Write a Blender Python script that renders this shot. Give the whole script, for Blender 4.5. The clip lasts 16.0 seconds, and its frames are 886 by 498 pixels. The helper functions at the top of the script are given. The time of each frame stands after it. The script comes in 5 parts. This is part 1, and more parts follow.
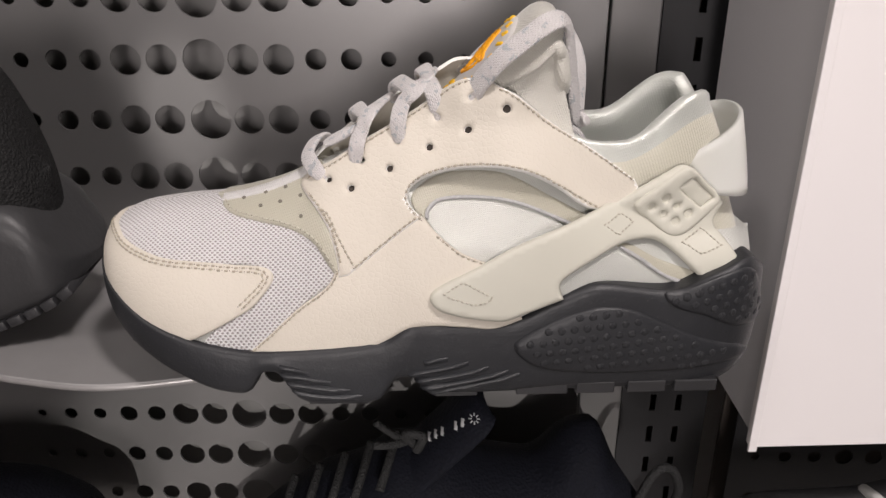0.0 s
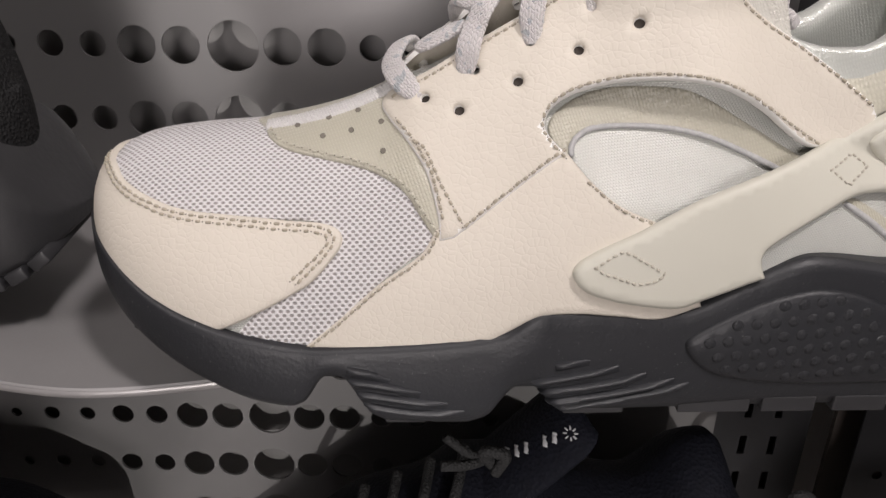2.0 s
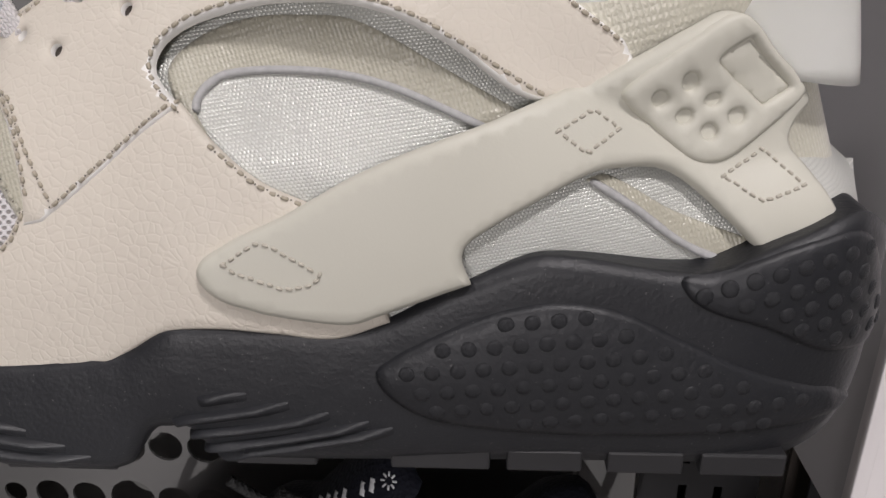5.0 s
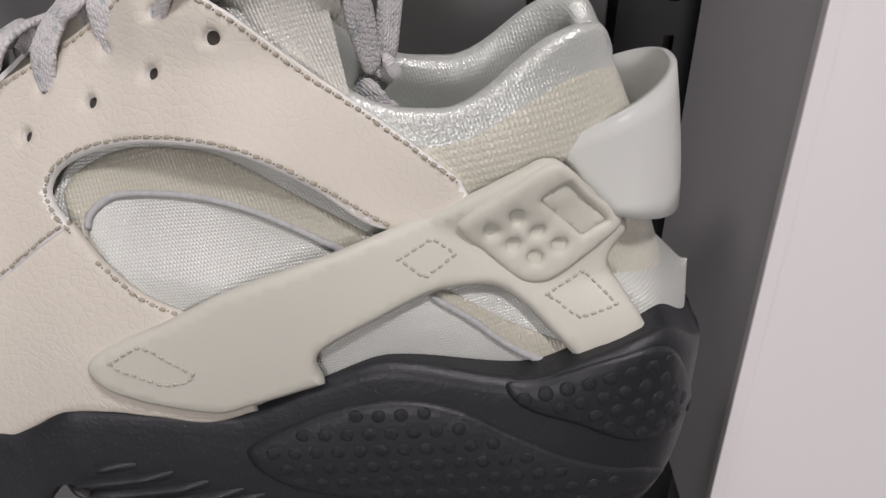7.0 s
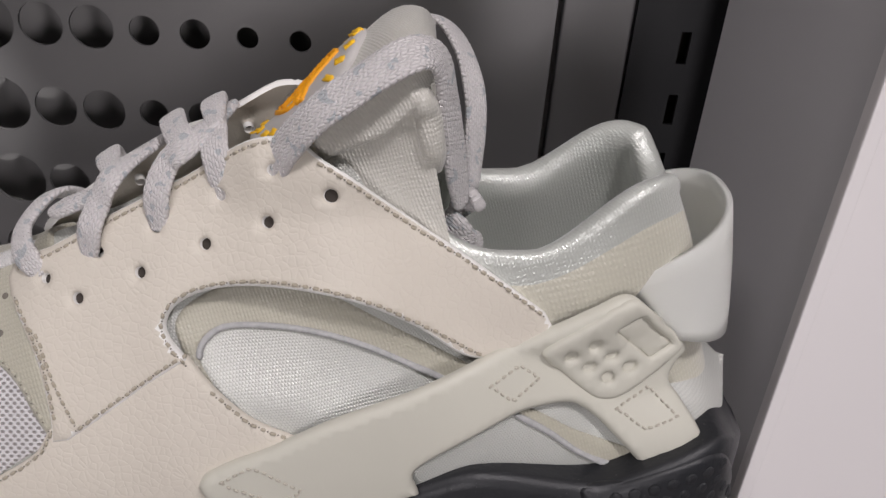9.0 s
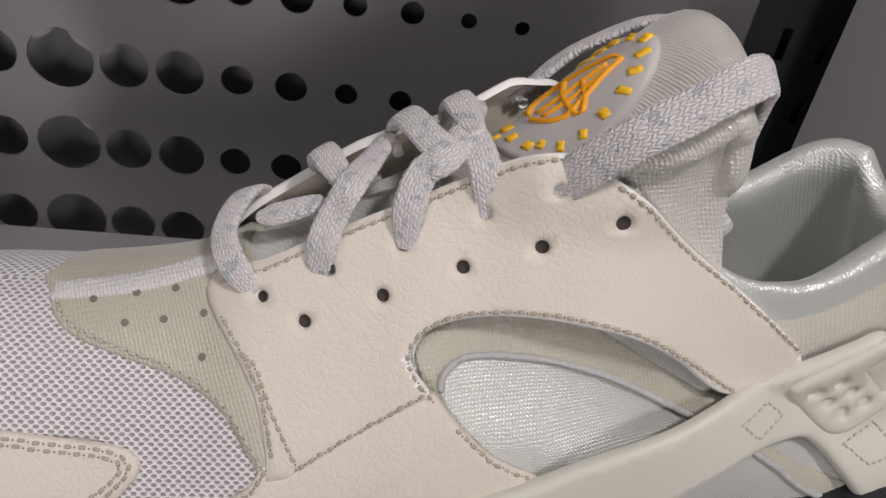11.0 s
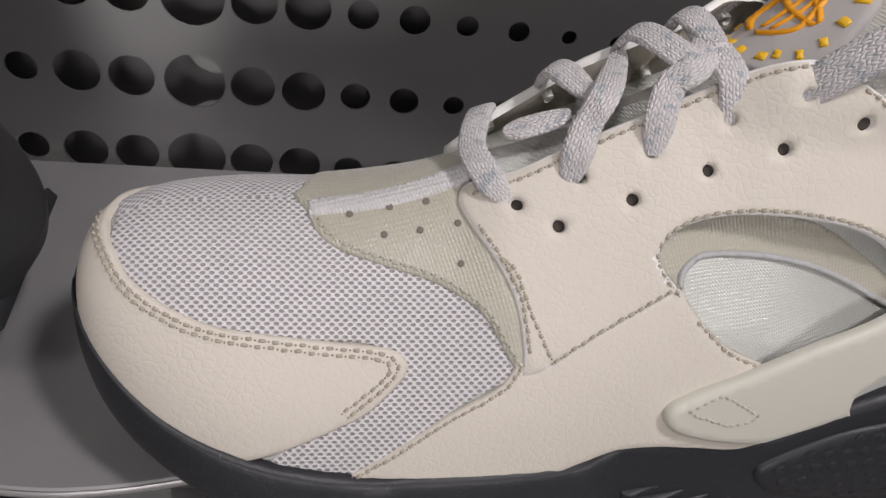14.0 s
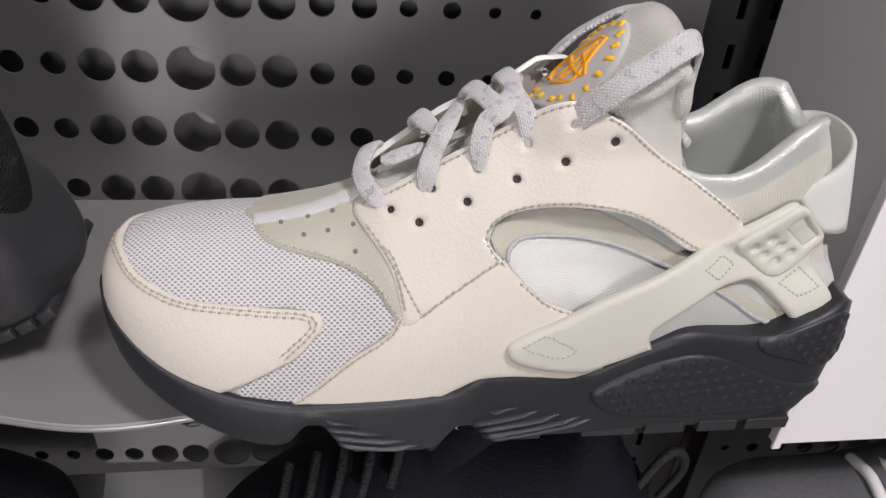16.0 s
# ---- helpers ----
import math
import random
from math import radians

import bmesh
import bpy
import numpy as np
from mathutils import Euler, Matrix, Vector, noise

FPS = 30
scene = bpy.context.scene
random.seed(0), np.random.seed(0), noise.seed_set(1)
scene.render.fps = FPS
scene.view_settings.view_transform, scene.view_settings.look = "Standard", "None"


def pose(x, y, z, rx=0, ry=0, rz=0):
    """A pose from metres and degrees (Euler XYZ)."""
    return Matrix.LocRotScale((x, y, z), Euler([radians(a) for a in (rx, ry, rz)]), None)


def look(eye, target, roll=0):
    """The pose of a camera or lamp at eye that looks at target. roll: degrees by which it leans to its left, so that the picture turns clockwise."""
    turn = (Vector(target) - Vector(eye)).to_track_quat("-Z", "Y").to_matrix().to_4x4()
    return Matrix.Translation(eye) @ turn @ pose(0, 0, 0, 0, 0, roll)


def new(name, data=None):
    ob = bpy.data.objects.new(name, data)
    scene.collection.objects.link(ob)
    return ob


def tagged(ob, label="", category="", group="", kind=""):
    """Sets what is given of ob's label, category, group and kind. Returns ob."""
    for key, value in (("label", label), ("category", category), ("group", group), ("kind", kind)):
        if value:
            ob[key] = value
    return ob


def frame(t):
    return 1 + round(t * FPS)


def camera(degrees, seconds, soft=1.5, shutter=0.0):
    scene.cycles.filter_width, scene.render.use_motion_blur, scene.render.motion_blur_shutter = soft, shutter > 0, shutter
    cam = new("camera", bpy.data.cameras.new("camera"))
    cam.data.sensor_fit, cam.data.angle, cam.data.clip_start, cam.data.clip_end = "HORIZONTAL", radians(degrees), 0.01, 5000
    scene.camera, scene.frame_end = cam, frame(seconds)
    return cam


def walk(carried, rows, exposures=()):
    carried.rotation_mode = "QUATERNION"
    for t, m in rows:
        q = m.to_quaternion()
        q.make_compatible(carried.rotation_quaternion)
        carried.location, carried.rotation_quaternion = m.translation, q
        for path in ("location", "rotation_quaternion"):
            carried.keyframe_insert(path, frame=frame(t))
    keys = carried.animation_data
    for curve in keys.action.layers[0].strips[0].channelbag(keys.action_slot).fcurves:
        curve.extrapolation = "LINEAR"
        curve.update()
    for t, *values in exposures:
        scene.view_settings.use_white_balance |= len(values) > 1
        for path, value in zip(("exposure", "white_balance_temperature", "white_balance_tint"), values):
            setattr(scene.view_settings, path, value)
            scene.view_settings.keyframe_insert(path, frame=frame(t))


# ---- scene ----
cam = camera(57.4, 16.0)
PATH = [
    (0, (-0.009, -0.01, 1.313), (0.045, 1.801, 0.465), -0.3),
    (0.5, (-0.026, 0.016, 1.297), (0.031, 1.819, 0.433), 0.1),
    (1, (-0.043, 0.041, 1.284), (0.02, 1.835, 0.403), 0.4),
    (1.5, (-0.052, 0.066, 1.27), (0.018, 1.859, 0.385), 0.8),
    (2, (-0.053, 0.088, 1.256), (0.022, 1.884, 0.379), 0.9),
    (2.5, (-0.051, 0.108, 1.245), (0.018, 1.912, 0.383), 0.8),
    (3, (-0.036, 0.127, 1.233), (0.006, 1.937, 0.383), 0.3),
    (3.5, (-0.013, 0.138, 1.225), (0.004, 1.954, 0.387), 0.0),
    (4, (0.01, 0.144, 1.22), (-0.006, 1.963, 0.387), -0.5),
    (4.5, (0.031, 0.147, 1.221), (-0.021, 1.963, 0.385), -0.6),
    (5, (0.054, 0.145, 1.221), (-0.028, 1.965, 0.395), -0.3),
    (5.2, (0.061, 0.144, 1.221), (-0.026, 1.963, 0.394), -0.4),
    (7.3, (0.092, 0.136, 1.274), (0.027, 1.9, 0.334), 2.0),
    (7.5, (0.095, 0.134, 1.277), (-0.017, 1.914, 0.372), 1.3),
    (8, (0.083, 0.131, 1.289), (0.016, 1.913, 0.383), 1.9),
    (8.2, (0.076, 0.133, 1.298), (0.042, 1.904, 0.37), 2.2),
    (10.3, (-0.01, 0.162, 1.318), (0.271, 1.834, 0.256), 9.0),
    (10.5, (-0.019, 0.166, 1.314), (0.283, 1.831, 0.248), 9.7),
    (11, (-0.041, 0.175, 1.308), (0.303, 1.817, 0.219), 11.0),
    (11.5, (-0.057, 0.183, 1.302), (0.318, 1.802, 0.189), 11.9),
    (12, (-0.07, 0.19, 1.291), (0.339, 1.79, 0.163), 12.6),
    (12.5, (-0.083, 0.194, 1.283), (0.339, 1.776, 0.135), 12.7),
    (13, (-0.098, 0.196, 1.279), (0.33, 1.761, 0.111), 12.4),
    (13.5, (-0.109, 0.188, 1.281), (0.323, 1.749, 0.108), 11.9),
    (14, (-0.109, 0.166, 1.297), (0.309, 1.728, 0.119), 10.9),
    (14.5, (-0.106, 0.145, 1.306), (0.285, 1.716, 0.131), 9.5),
    (15, (-0.099, 0.121, 1.322), (0.272, 1.703, 0.155), 8.3),
    (15.5, (-0.088, 0.098, 1.337), (0.249, 1.696, 0.182), 6.9),
    (16, (-0.074, 0.077, 1.349), (0.221, 1.692, 0.206), 5.4),
]
walk(cam, [(t, look(eye, target, roll)) for t, eye, target, roll in PATH],
     exposures=[(0, -0.29, 6800, 10), (2, -0.37, 6700, 10), (4, -0.52, 6500, 9), (5, -0.58, 6500, 9), (8, -0.69, 6400, 10), (11, -0.71, 6500, 10), (13.5, -0.66, 6450, 9), (15, -0.42, 6400, 10), (16, -0.30, 6350, 10)])

# ---- world and lights ----
world = bpy.data.worlds.new("world")
world.use_nodes = True
scene.world = world
world.node_tree.nodes["Background"].inputs[0].default_value = (1.0, 0.96, 0.92, 1)
world.node_tree.nodes["Background"].inputs[1].default_value = 0.05
scene.view_settings.exposure = 0.0


def disk_lamp(x, y, z, tx, ty, tz, power, size, tint=(1.0, 0.935, 0.95)):
    data = bpy.data.lights.new("disk_light", "AREA")
    data.shape, data.size, data.energy, data.color = "DISK", size, power, tint
    ob = new("disk_light", data)
    ob.matrix_world = look((x, y, z), (tx, ty, tz))
    return ob


# two ceiling lamps above the display
disk_lamp(0.55, -0.55, 2.75, 0.0, 0.34, 1.15, 31, 0.20)
disk_lamp(-0.75, -0.75, 2.75, 0.0, 0.34, 1.15, 12, 0.35)
# added spot that makes the bright wall patch; its true source is unseen
beam = bpy.data.lights.new("added_wall_spot", "SPOT")
beam.energy, beam.spot_size, beam.spot_blend, beam.shadow_soft_size, beam.color = 330, radians(1.9), 0.5, 0.012, (1.0, 0.96, 0.95)
new("added_wall_spot", beam).matrix_world = look((-0.45, -0.75, 2.7), (-0.160, 0.508, 1.172))
# added front fill at 1.5 m, no ceiling fitting: lifts the lower wall
disk_lamp(-0.3, -3.1, 1.50, 0.0, 0.34, 1.0, 57, 0.9)
# added fill spot, no known fitting: brightens the wall below the shelf
beam = bpy.data.lights.new("added_wall_spot", "SPOT")
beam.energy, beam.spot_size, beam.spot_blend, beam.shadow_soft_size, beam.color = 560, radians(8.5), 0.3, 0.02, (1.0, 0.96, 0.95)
new("added_wall_spot", beam).matrix_world = look((0.25, -3.0, 1.9), (-0.07, 0.507, 0.790))


# ---- materials ----
def mat(name, color, rough=0.6, metal=0.0, spec=0.5, vary=0.08, vary_scale=60.0, sheen=0.0, coat=0.0):
    m = bpy.data.materials.new(name)
    m.use_nodes = True
    nt = m.node_tree
    b = nt.nodes["Principled BSDF"]
    b.inputs["Roughness"].default_value = rough
    b.inputs["Metallic"].default_value = metal
    b.inputs["Specular IOR Level"].default_value = spec
    b.inputs["Sheen Weight"].default_value = sheen
    b.inputs["Coat Weight"].default_value = coat
    co = nt.nodes.new("ShaderNodeTexCoord")
    nz = nt.nodes.new("ShaderNodeTexNoise")
    nz.inputs["Scale"].default_value, nz.inputs["Detail"].default_value = vary_scale, 6
    nt.links.new(co.outputs["Object"], nz.inputs["Vector"])
    mix = nt.nodes.new("ShaderNodeMix")
    mix.data_type = "RGBA"
    mix.inputs["A"].default_value = (*[c * (1 - vary) for c in color], 1)
    mix.inputs["B"].default_value = (*[min(1, c * (1 + vary)) for c in color], 1)
    nt.links.new(nz.outputs["Fac"], mix.inputs["Factor"])
    nt.links.new(mix.outputs["Result"], b.inputs["Base Color"])
    return m


def nodes_of(m):
    return m.node_tree, m.node_tree.nodes["Principled BSDF"]


def add_bump(m, height, strength, distance):
    """Chains one more relief on the material's normal."""
    nt, b = nodes_of(m)
    bump = nt.nodes.new("ShaderNodeBump")
    bump.inputs["Strength"].default_value, bump.inputs["Distance"].default_value = strength, distance
    nt.links.new(height, bump.inputs["Height"])
    if b.inputs["Normal"].links:
        nt.links.new(b.inputs["Normal"].links[0].from_socket, bump.inputs["Normal"])
    nt.links.new(bump.outputs["Normal"], b.inputs["Normal"])


def texture(m, kind, scale, source="Object", out=0, **values):
    nt, b = nodes_of(m)
    co = nt.nodes.new("ShaderNodeTexCoord")
    tx = nt.nodes.new(kind)
    tx.inputs["Scale"].default_value = scale
    for key, value in values.items():
        tx.inputs[key].default_value = value
    nt.links.new(co.outputs[source], tx.inputs["Vector"])
    return tx.outputs[out]


def calc(m, op, a, b=None, c=None):
    nt = m.node_tree
    n = nt.nodes.new("ShaderNodeMath")
    n.operation = op
    for k, v in enumerate((a, b, c)):
        if v is None:
            continue
        if isinstance(v, (int, float)):
            n.inputs[k].default_value = v
        else:
            nt.links.new(v, n.inputs[k])
    return n.outputs[0]


def uv_axes(m):
    nt = m.node_tree
    co = nt.nodes.new("ShaderNodeTexCoord")
    sep = nt.nodes.new("ShaderNodeSeparateXYZ")
    nt.links.new(co.outputs["UV"], sep.inputs[0])
    return sep.outputs[0], sep.outputs[1]


def tint(m, factor, color):
    """Mixes a second colour into the base colour by a factor."""
    nt, b = nodes_of(m)
    mix = nt.nodes.new("ShaderNodeMix")
    mix.data_type = "RGBA"
    nt.links.new(b.inputs["Base Color"].links[0].from_socket, mix.inputs["A"])
    mix.inputs["B"].default_value = (*color, 1)
    nt.links.new(factor, mix.inputs["Factor"])
    nt.links.new(mix.outputs["Result"], b.inputs["Base Color"])


def leather(name, color):
    m = mat(name, color, 0.5, spec=0.4, vary=0.05, vary_scale=25)
    cell = texture(m, "ShaderNodeTexVoronoi", 430, out=0)
    cell.node.feature = "DISTANCE_TO_EDGE"
    links = m.node_tree.links
    stir = texture(m, "ShaderNodeTexNoise", 260, out=1, Detail=2.0)
    push = m.node_tree.nodes.new("ShaderNodeVectorMath")
    push.operation = "MULTIPLY_ADD"
    push.inputs[1].default_value = (0.0012, 0.0012, 0.0012)
    links.new(stir, push.inputs[0])
    links.new(cell.node.inputs["Vector"].links[0].from_socket, push.inputs[2])
    links.new(push.outputs[0], cell.node.inputs["Vector"])
    crease = m.node_tree.nodes.new("ShaderNodeMapRange")
    crease.interpolation_type = "SMOOTHSTEP"
    crease.inputs["From Max"].default_value = 0.17
    m.node_tree.links.new(cell.node.outputs["Distance"], crease.inputs["Value"])
    patchy = calc(m, "MULTIPLY", crease.outputs[0], texture(m, "ShaderNodeTexNoise", 70, Detail=2.0))
    add_bump(m, patchy, 0.28, 0.0004)
    add_bump(m, texture(m, "ShaderNodeTexNoise", 300, Detail=5.0), 0.2, 0.0005)
    add_bump(m, texture(m, "ShaderNodeTexNoise", 40, Detail=3.0), 0.3, 0.002)
    return m


CREAM = leather("cream_leather", (0.640, 0.596, 0.520))
RUBBER = mat("cream_rubber", (0.56, 0.55, 0.48), 0.48, spec=0.4, vary=0.03)
add_bump(RUBBER, texture(RUBBER, "ShaderNodeTexNoise", 1500, Detail=2.0), 0.08, 0.0003)


def weave(name, color, pitch, rough, spec, strength, metal=0.0):
    """A satin cloth of fine slanting ribs over a fine thread."""
    m = mat(name, color, rough, metal=metal, spec=spec, vary=0.05, vary_scale=40, sheen=0.35)
    u, v = uv_axes(m)
    a = calc(m, "SINE", calc(m, "MULTIPLY", calc(m, "ADD", u, calc(m, "MULTIPLY", v, 0.35)), 6.2832 / pitch))
    c = calc(m, "SINE", calc(m, "MULTIPLY", calc(m, "SUBTRACT", v, calc(m, "MULTIPLY", u, 0.25)), 6.2832 / (pitch * 1.4)))
    both = calc(m, "MULTIPLY", calc(m, "ADD", a, 1.0), calc(m, "ADD", c, 1.4))
    add_bump(m, both, strength, 0.0003)
    # groove shade between the ribs mixed into the colour
    tint(m, calc(m, "MULTIPLY", calc(m, "SUBTRACT", 1.0, calc(m, "MULTIPLY", both, 0.25)), 0.14), [k * 0.55 for k in color])
    add_bump(m, texture(m, "ShaderNodeTexVoronoi", 1700), 0.35, 0.0003)
    add_bump(m, texture(m, "ShaderNodeTexNoise", 90, Detail=3.0), 0.25, 0.0015)
    return m


def bead_weave(name, color, pitch, rough, metal, strength):
    """A glossy cloth of small thread beads in staggered rows."""
    m = mat(name, color, rough, metal=metal, spec=0.8, vary=0.06, vary_scale=50, sheen=0.2)
    u, v = uv_axes(m)
    across = calc(m, "DIVIDE", calc(m, "ADD", u, calc(m, "MULTIPLY", v, 0.12)), pitch)
    down = calc(m, "DIVIDE", calc(m, "SUBTRACT", v, calc(m, "MULTIPLY", u, 0.12)), pitch * 0.8)
    shiftd = calc(m, "ADD", across, calc(m, "MULTIPLY", calc(m, "FLOOR", down), 0.5))
    a = calc(m, "ABSOLUTE", calc(m, "SINE", calc(m, "MULTIPLY", shiftd, 3.1416)))
    c = calc(m, "ABSOLUTE", calc(m, "SINE", calc(m, "MULTIPLY", down, 3.1416)))
    bead = calc(m, "POWER", calc(m, "MULTIPLY", a, c), 0.6)
    add_bump(m, bead, strength, 0.0003)
    # shade between the beads painted as a darker tone of the cloth
    tint(m, calc(m, "MULTIPLY", calc(m, "SUBTRACT", 1.0, bead), 0.30), [k * 0.45 for k in color])
    add_bump(m, texture(m, "ShaderNodeTexNoise", 1600, Detail=2.0), 0.25, 0.0003)
    add_bump(m, texture(m, "ShaderNodeTexNoise", 90, Detail=3.0), 0.3, 0.0015)
    return m


SATIN = bead_weave("silver_satin", (0.60, 0.61, 0.57), 0.00092, 0.38, 0.25, 0.5)
add_bump(SATIN, texture(SATIN, "ShaderNodeTexNoise", 26, Detail=1.0), 0.5, 0.006)
TONGUE_SATIN = weave("pale_tongue_satin", (0.60, 0.585, 0.53), 0.0009, 0.32, 0.8, 0.28, 0.12)
SAGE = weave("sage_satin", (0.47, 0.45, 0.365), 0.0010, 0.34, 0.7, 0.22)
LINING = weave("grey_green_lining", (0.55, 0.57, 0.53), 0.0010, 0.32, 0.9, 0.14, 0.25)
COLLAR = weave("cream_collar_satin", (0.62, 0.60, 0.50), 0.0014, 0.36, 0.8, 0.22, 0.1)
for cloth in (LINING, COLLAR):
    add_bump(cloth, texture(cloth, "ShaderNodeTexNoise", 34, Detail=1.0), 0.5, 0.006)
EDGE = mat("grey_felt_edge", (0.42, 0.42, 0.42), 0.8, vary=0.25, vary_scale=600)
THREAD = mat("taupe_thread", (0.40, 0.36, 0.285), 0.6, vary=0.1, vary_scale=400)
WHITE_EDGE = mat("white_cut_edge", (0.80, 0.79, 0.76), 0.6, vary=0.03)
# dark colour painted for the shade inside holes and slots
HOLE_SHADE = mat("hole_shade", (0.055, 0.047, 0.042), 0.9, spec=0.1)

FABRIC = mat("open_mesh_fabric", (0.71, 0.695, 0.705), 0.62, spec=0.3, vary=0.06, vary_scale=50, sheen=0.2)
u_, v_ = uv_axes(FABRIC)
PITCH = 0.00225


def lattice(m, u, v, du, dv):
    fu = calc(m, "SUBTRACT", calc(m, "FRACT", calc(m, "ADD", calc(m, "DIVIDE", u, PITCH), du)), 0.5)
    fv = calc(m, "SUBTRACT", calc(m, "FRACT", calc(m, "ADD", calc(m, "DIVIDE", v, PITCH * 0.9), dv)), 0.5)
    return calc(m, "SQRT", calc(m, "ADD", calc(m, "MULTIPLY", calc(m, "MULTIPLY", fu, fu), 0.8), calc(m, "MULTIPLY", calc(m, "MULTIPLY", fv, fv), 1.5)))


near_hole = calc(FABRIC, "MINIMUM", lattice(FABRIC, u_, v_, 0.0, 0.0), lattice(FABRIC, u_, v_, 0.5, 0.5))
rise = FABRIC.node_tree.nodes.new("ShaderNodeMapRange")
rise.interpolation_type = "SMOOTHSTEP"
rise.inputs["From Min"].default_value, rise.inputs["From Max"].default_value = 0.16, 0.32
FABRIC.node_tree.links.new(near_hole, rise.inputs["Value"])
tint(FABRIC, calc(FABRIC, "SUBTRACT", 1.0, rise.outputs[0]), (0.33, 0.31, 0.30))
add_bump(FABRIC, rise.outputs[0], 0.9, 0.0006)

MOULD = mat("moulded_seam", (0.47, 0.44, 0.375), 0.55, vary=0.04)
# dark tone painted for shade in stitch gaps and small holes
PIN_SHADE = mat("pin_hole_shade", (0.17, 0.155, 0.13), 0.8, vary=0.1)
# paler grey that paints the bright highlight along the shelf edge
EDGE_HIGHLIGHT = mat("shelf_edge_highlight", (0.32, 0.31, 0.31), 0.4, metal=0.4, vary=0.15, vary_scale=80)
FOAM = mat("charcoal_foam", (0.0165, 0.0175, 0.0205), 0.46, spec=0.45, vary=0.15, vary_scale=30)
add_bump(FOAM, texture(FOAM, "ShaderNodeTexNoise", 900, Detail=4.0), 0.32, 0.0004)
add_bump(FOAM, texture(FOAM, "ShaderNodeTexNoise", 110, Detail=4.0), 0.25, 0.0014)
tint(FOAM, calc(FOAM, "MULTIPLY", calc(FOAM, "GREATER_THAN", texture(FOAM, "ShaderNodeTexNoise", 1300, Detail=2.0), 0.72), 0.25), (0.3, 0.29, 0.28))
TREAD = mat("black_rubber", (0.022, 0.022, 0.024), 0.45, vary=0.2)
BLACK_KNIT = mat("black_knit", (0.013, 0.013, 0.0135), 0.8, spec=0.25, vary=0.4, vary_scale=500)
add_bump(BLACK_KNIT, texture(BLACK_KNIT, "ShaderNodeTexVoronoi", 700), 0.8, 0.001)
BLACK_FOAM = mat("black_foam", (0.032, 0.032, 0.034), 0.46, vary=0.3, vary_scale=25)
add_bump(BLACK_FOAM, texture(BLACK_FOAM, "ShaderNodeTexNoise", 300, Detail=4.0), 0.2, 0.001)
NAVY = mat("navy_cloth", (0.003, 0.0034, 0.0062), 0.8, spec=0.12, vary=0.4, vary_scale=200)
add_bump(NAVY, texture(NAVY, "ShaderNodeTexVoronoi", 500), 0.5, 0.001)
GREY_SUEDE = mat("grey_suede", (0.10, 0.10, 0.105), 0.9, vary=0.3, vary_scale=300)
STEEL = mat("grey_painted_steel", (0.195, 0.191, 0.191), 0.33, metal=0.6, spec=0.5, vary=0.06, vary_scale=9)
add_bump(STEEL, texture(STEEL, "ShaderNodeTexNoise", 1200, Detail=2.0), 0.06, 0.0005)
STEEL_BACK = mat("dark_grey_backing", (0.13, 0.127, 0.125), 0.5, metal=0.2, vary=0.1, vary_scale=8)
SHELF = mat("grey_powder_coat", (0.25, 0.245, 0.245), 0.5, metal=0.2, vary=0.1, vary_scale=40)
add_bump(SHELF, texture(SHELF, "ShaderNodeTexNoise", 700, Detail=3.0), 0.12, 0.0005)
DARK_STEEL = mat("dark_steel", (0.022, 0.022, 0.024), 0.45, metal=0.3, vary=0.15, vary_scale=20)
WHITE_PANEL = mat("white_laminate", (0.82, 0.79, 0.79), 0.5, vary=0.02, vary_scale=5)
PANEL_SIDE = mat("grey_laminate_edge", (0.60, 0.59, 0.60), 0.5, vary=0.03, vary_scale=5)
ROOM_WALL = mat("shop_plaster", (0.45, 0.44, 0.43), 0.8, vary=0.05, vary_scale=3)
ROOM_FLOOR = mat("shop_floor_concrete", (0.30, 0.29, 0.28), 0.6, vary=0.15, vary_scale=4)
LACE = mat("grey_lace", (0.66, 0.635, 0.63), 0.6, spec=0.4, vary=0.12, vary_scale=250, sheen=0.3)
GREY_PRINT = mat("grey_print", (0.25, 0.25, 0.26), 0.6)
TAPE = weave("ribbed_tape", (0.62, 0.61, 0.60), 0.0010, 0.6, 0.3, 0.4)
BADGE = mat("grey_badge_rubber", (0.50, 0.48, 0.46), 0.5, vary=0.03)
AMBER = mat("amber_print", (0.85, 0.36, 0.01), 0.4, vary=0.06, vary_scale=200)
YELLOW = mat("yellow_print", (0.90, 0.52, 0.02), 0.4, vary=0.05, vary_scale=200)
CLEAR = mat("milky_translucent_rubber", (0.92, 0.93, 0.89), 0.28, vary=0.02)
CLEAR.node_tree.nodes["Principled BSDF"].inputs["Transmission Weight"].default_value = 0.5
CLEAR.node_tree.nodes["Principled BSDF"].inputs["IOR"].default_value = 1.2


# ---- mesh helpers ----
def finish(name, bm, material, parent=None, label="", smooth=True):
    me = bpy.data.meshes.new(name)
    bm.normal_update()
    bm.to_mesh(me)
    bm.free()
    if material:
        me.materials.append(material)
    if smooth:
        for p in me.polygons:
            p.use_smooth = True
    ob = new(name, me)
    if parent:
        ob.parent = parent
    if label:
        ob["label"] = label
    return ob


part = finish


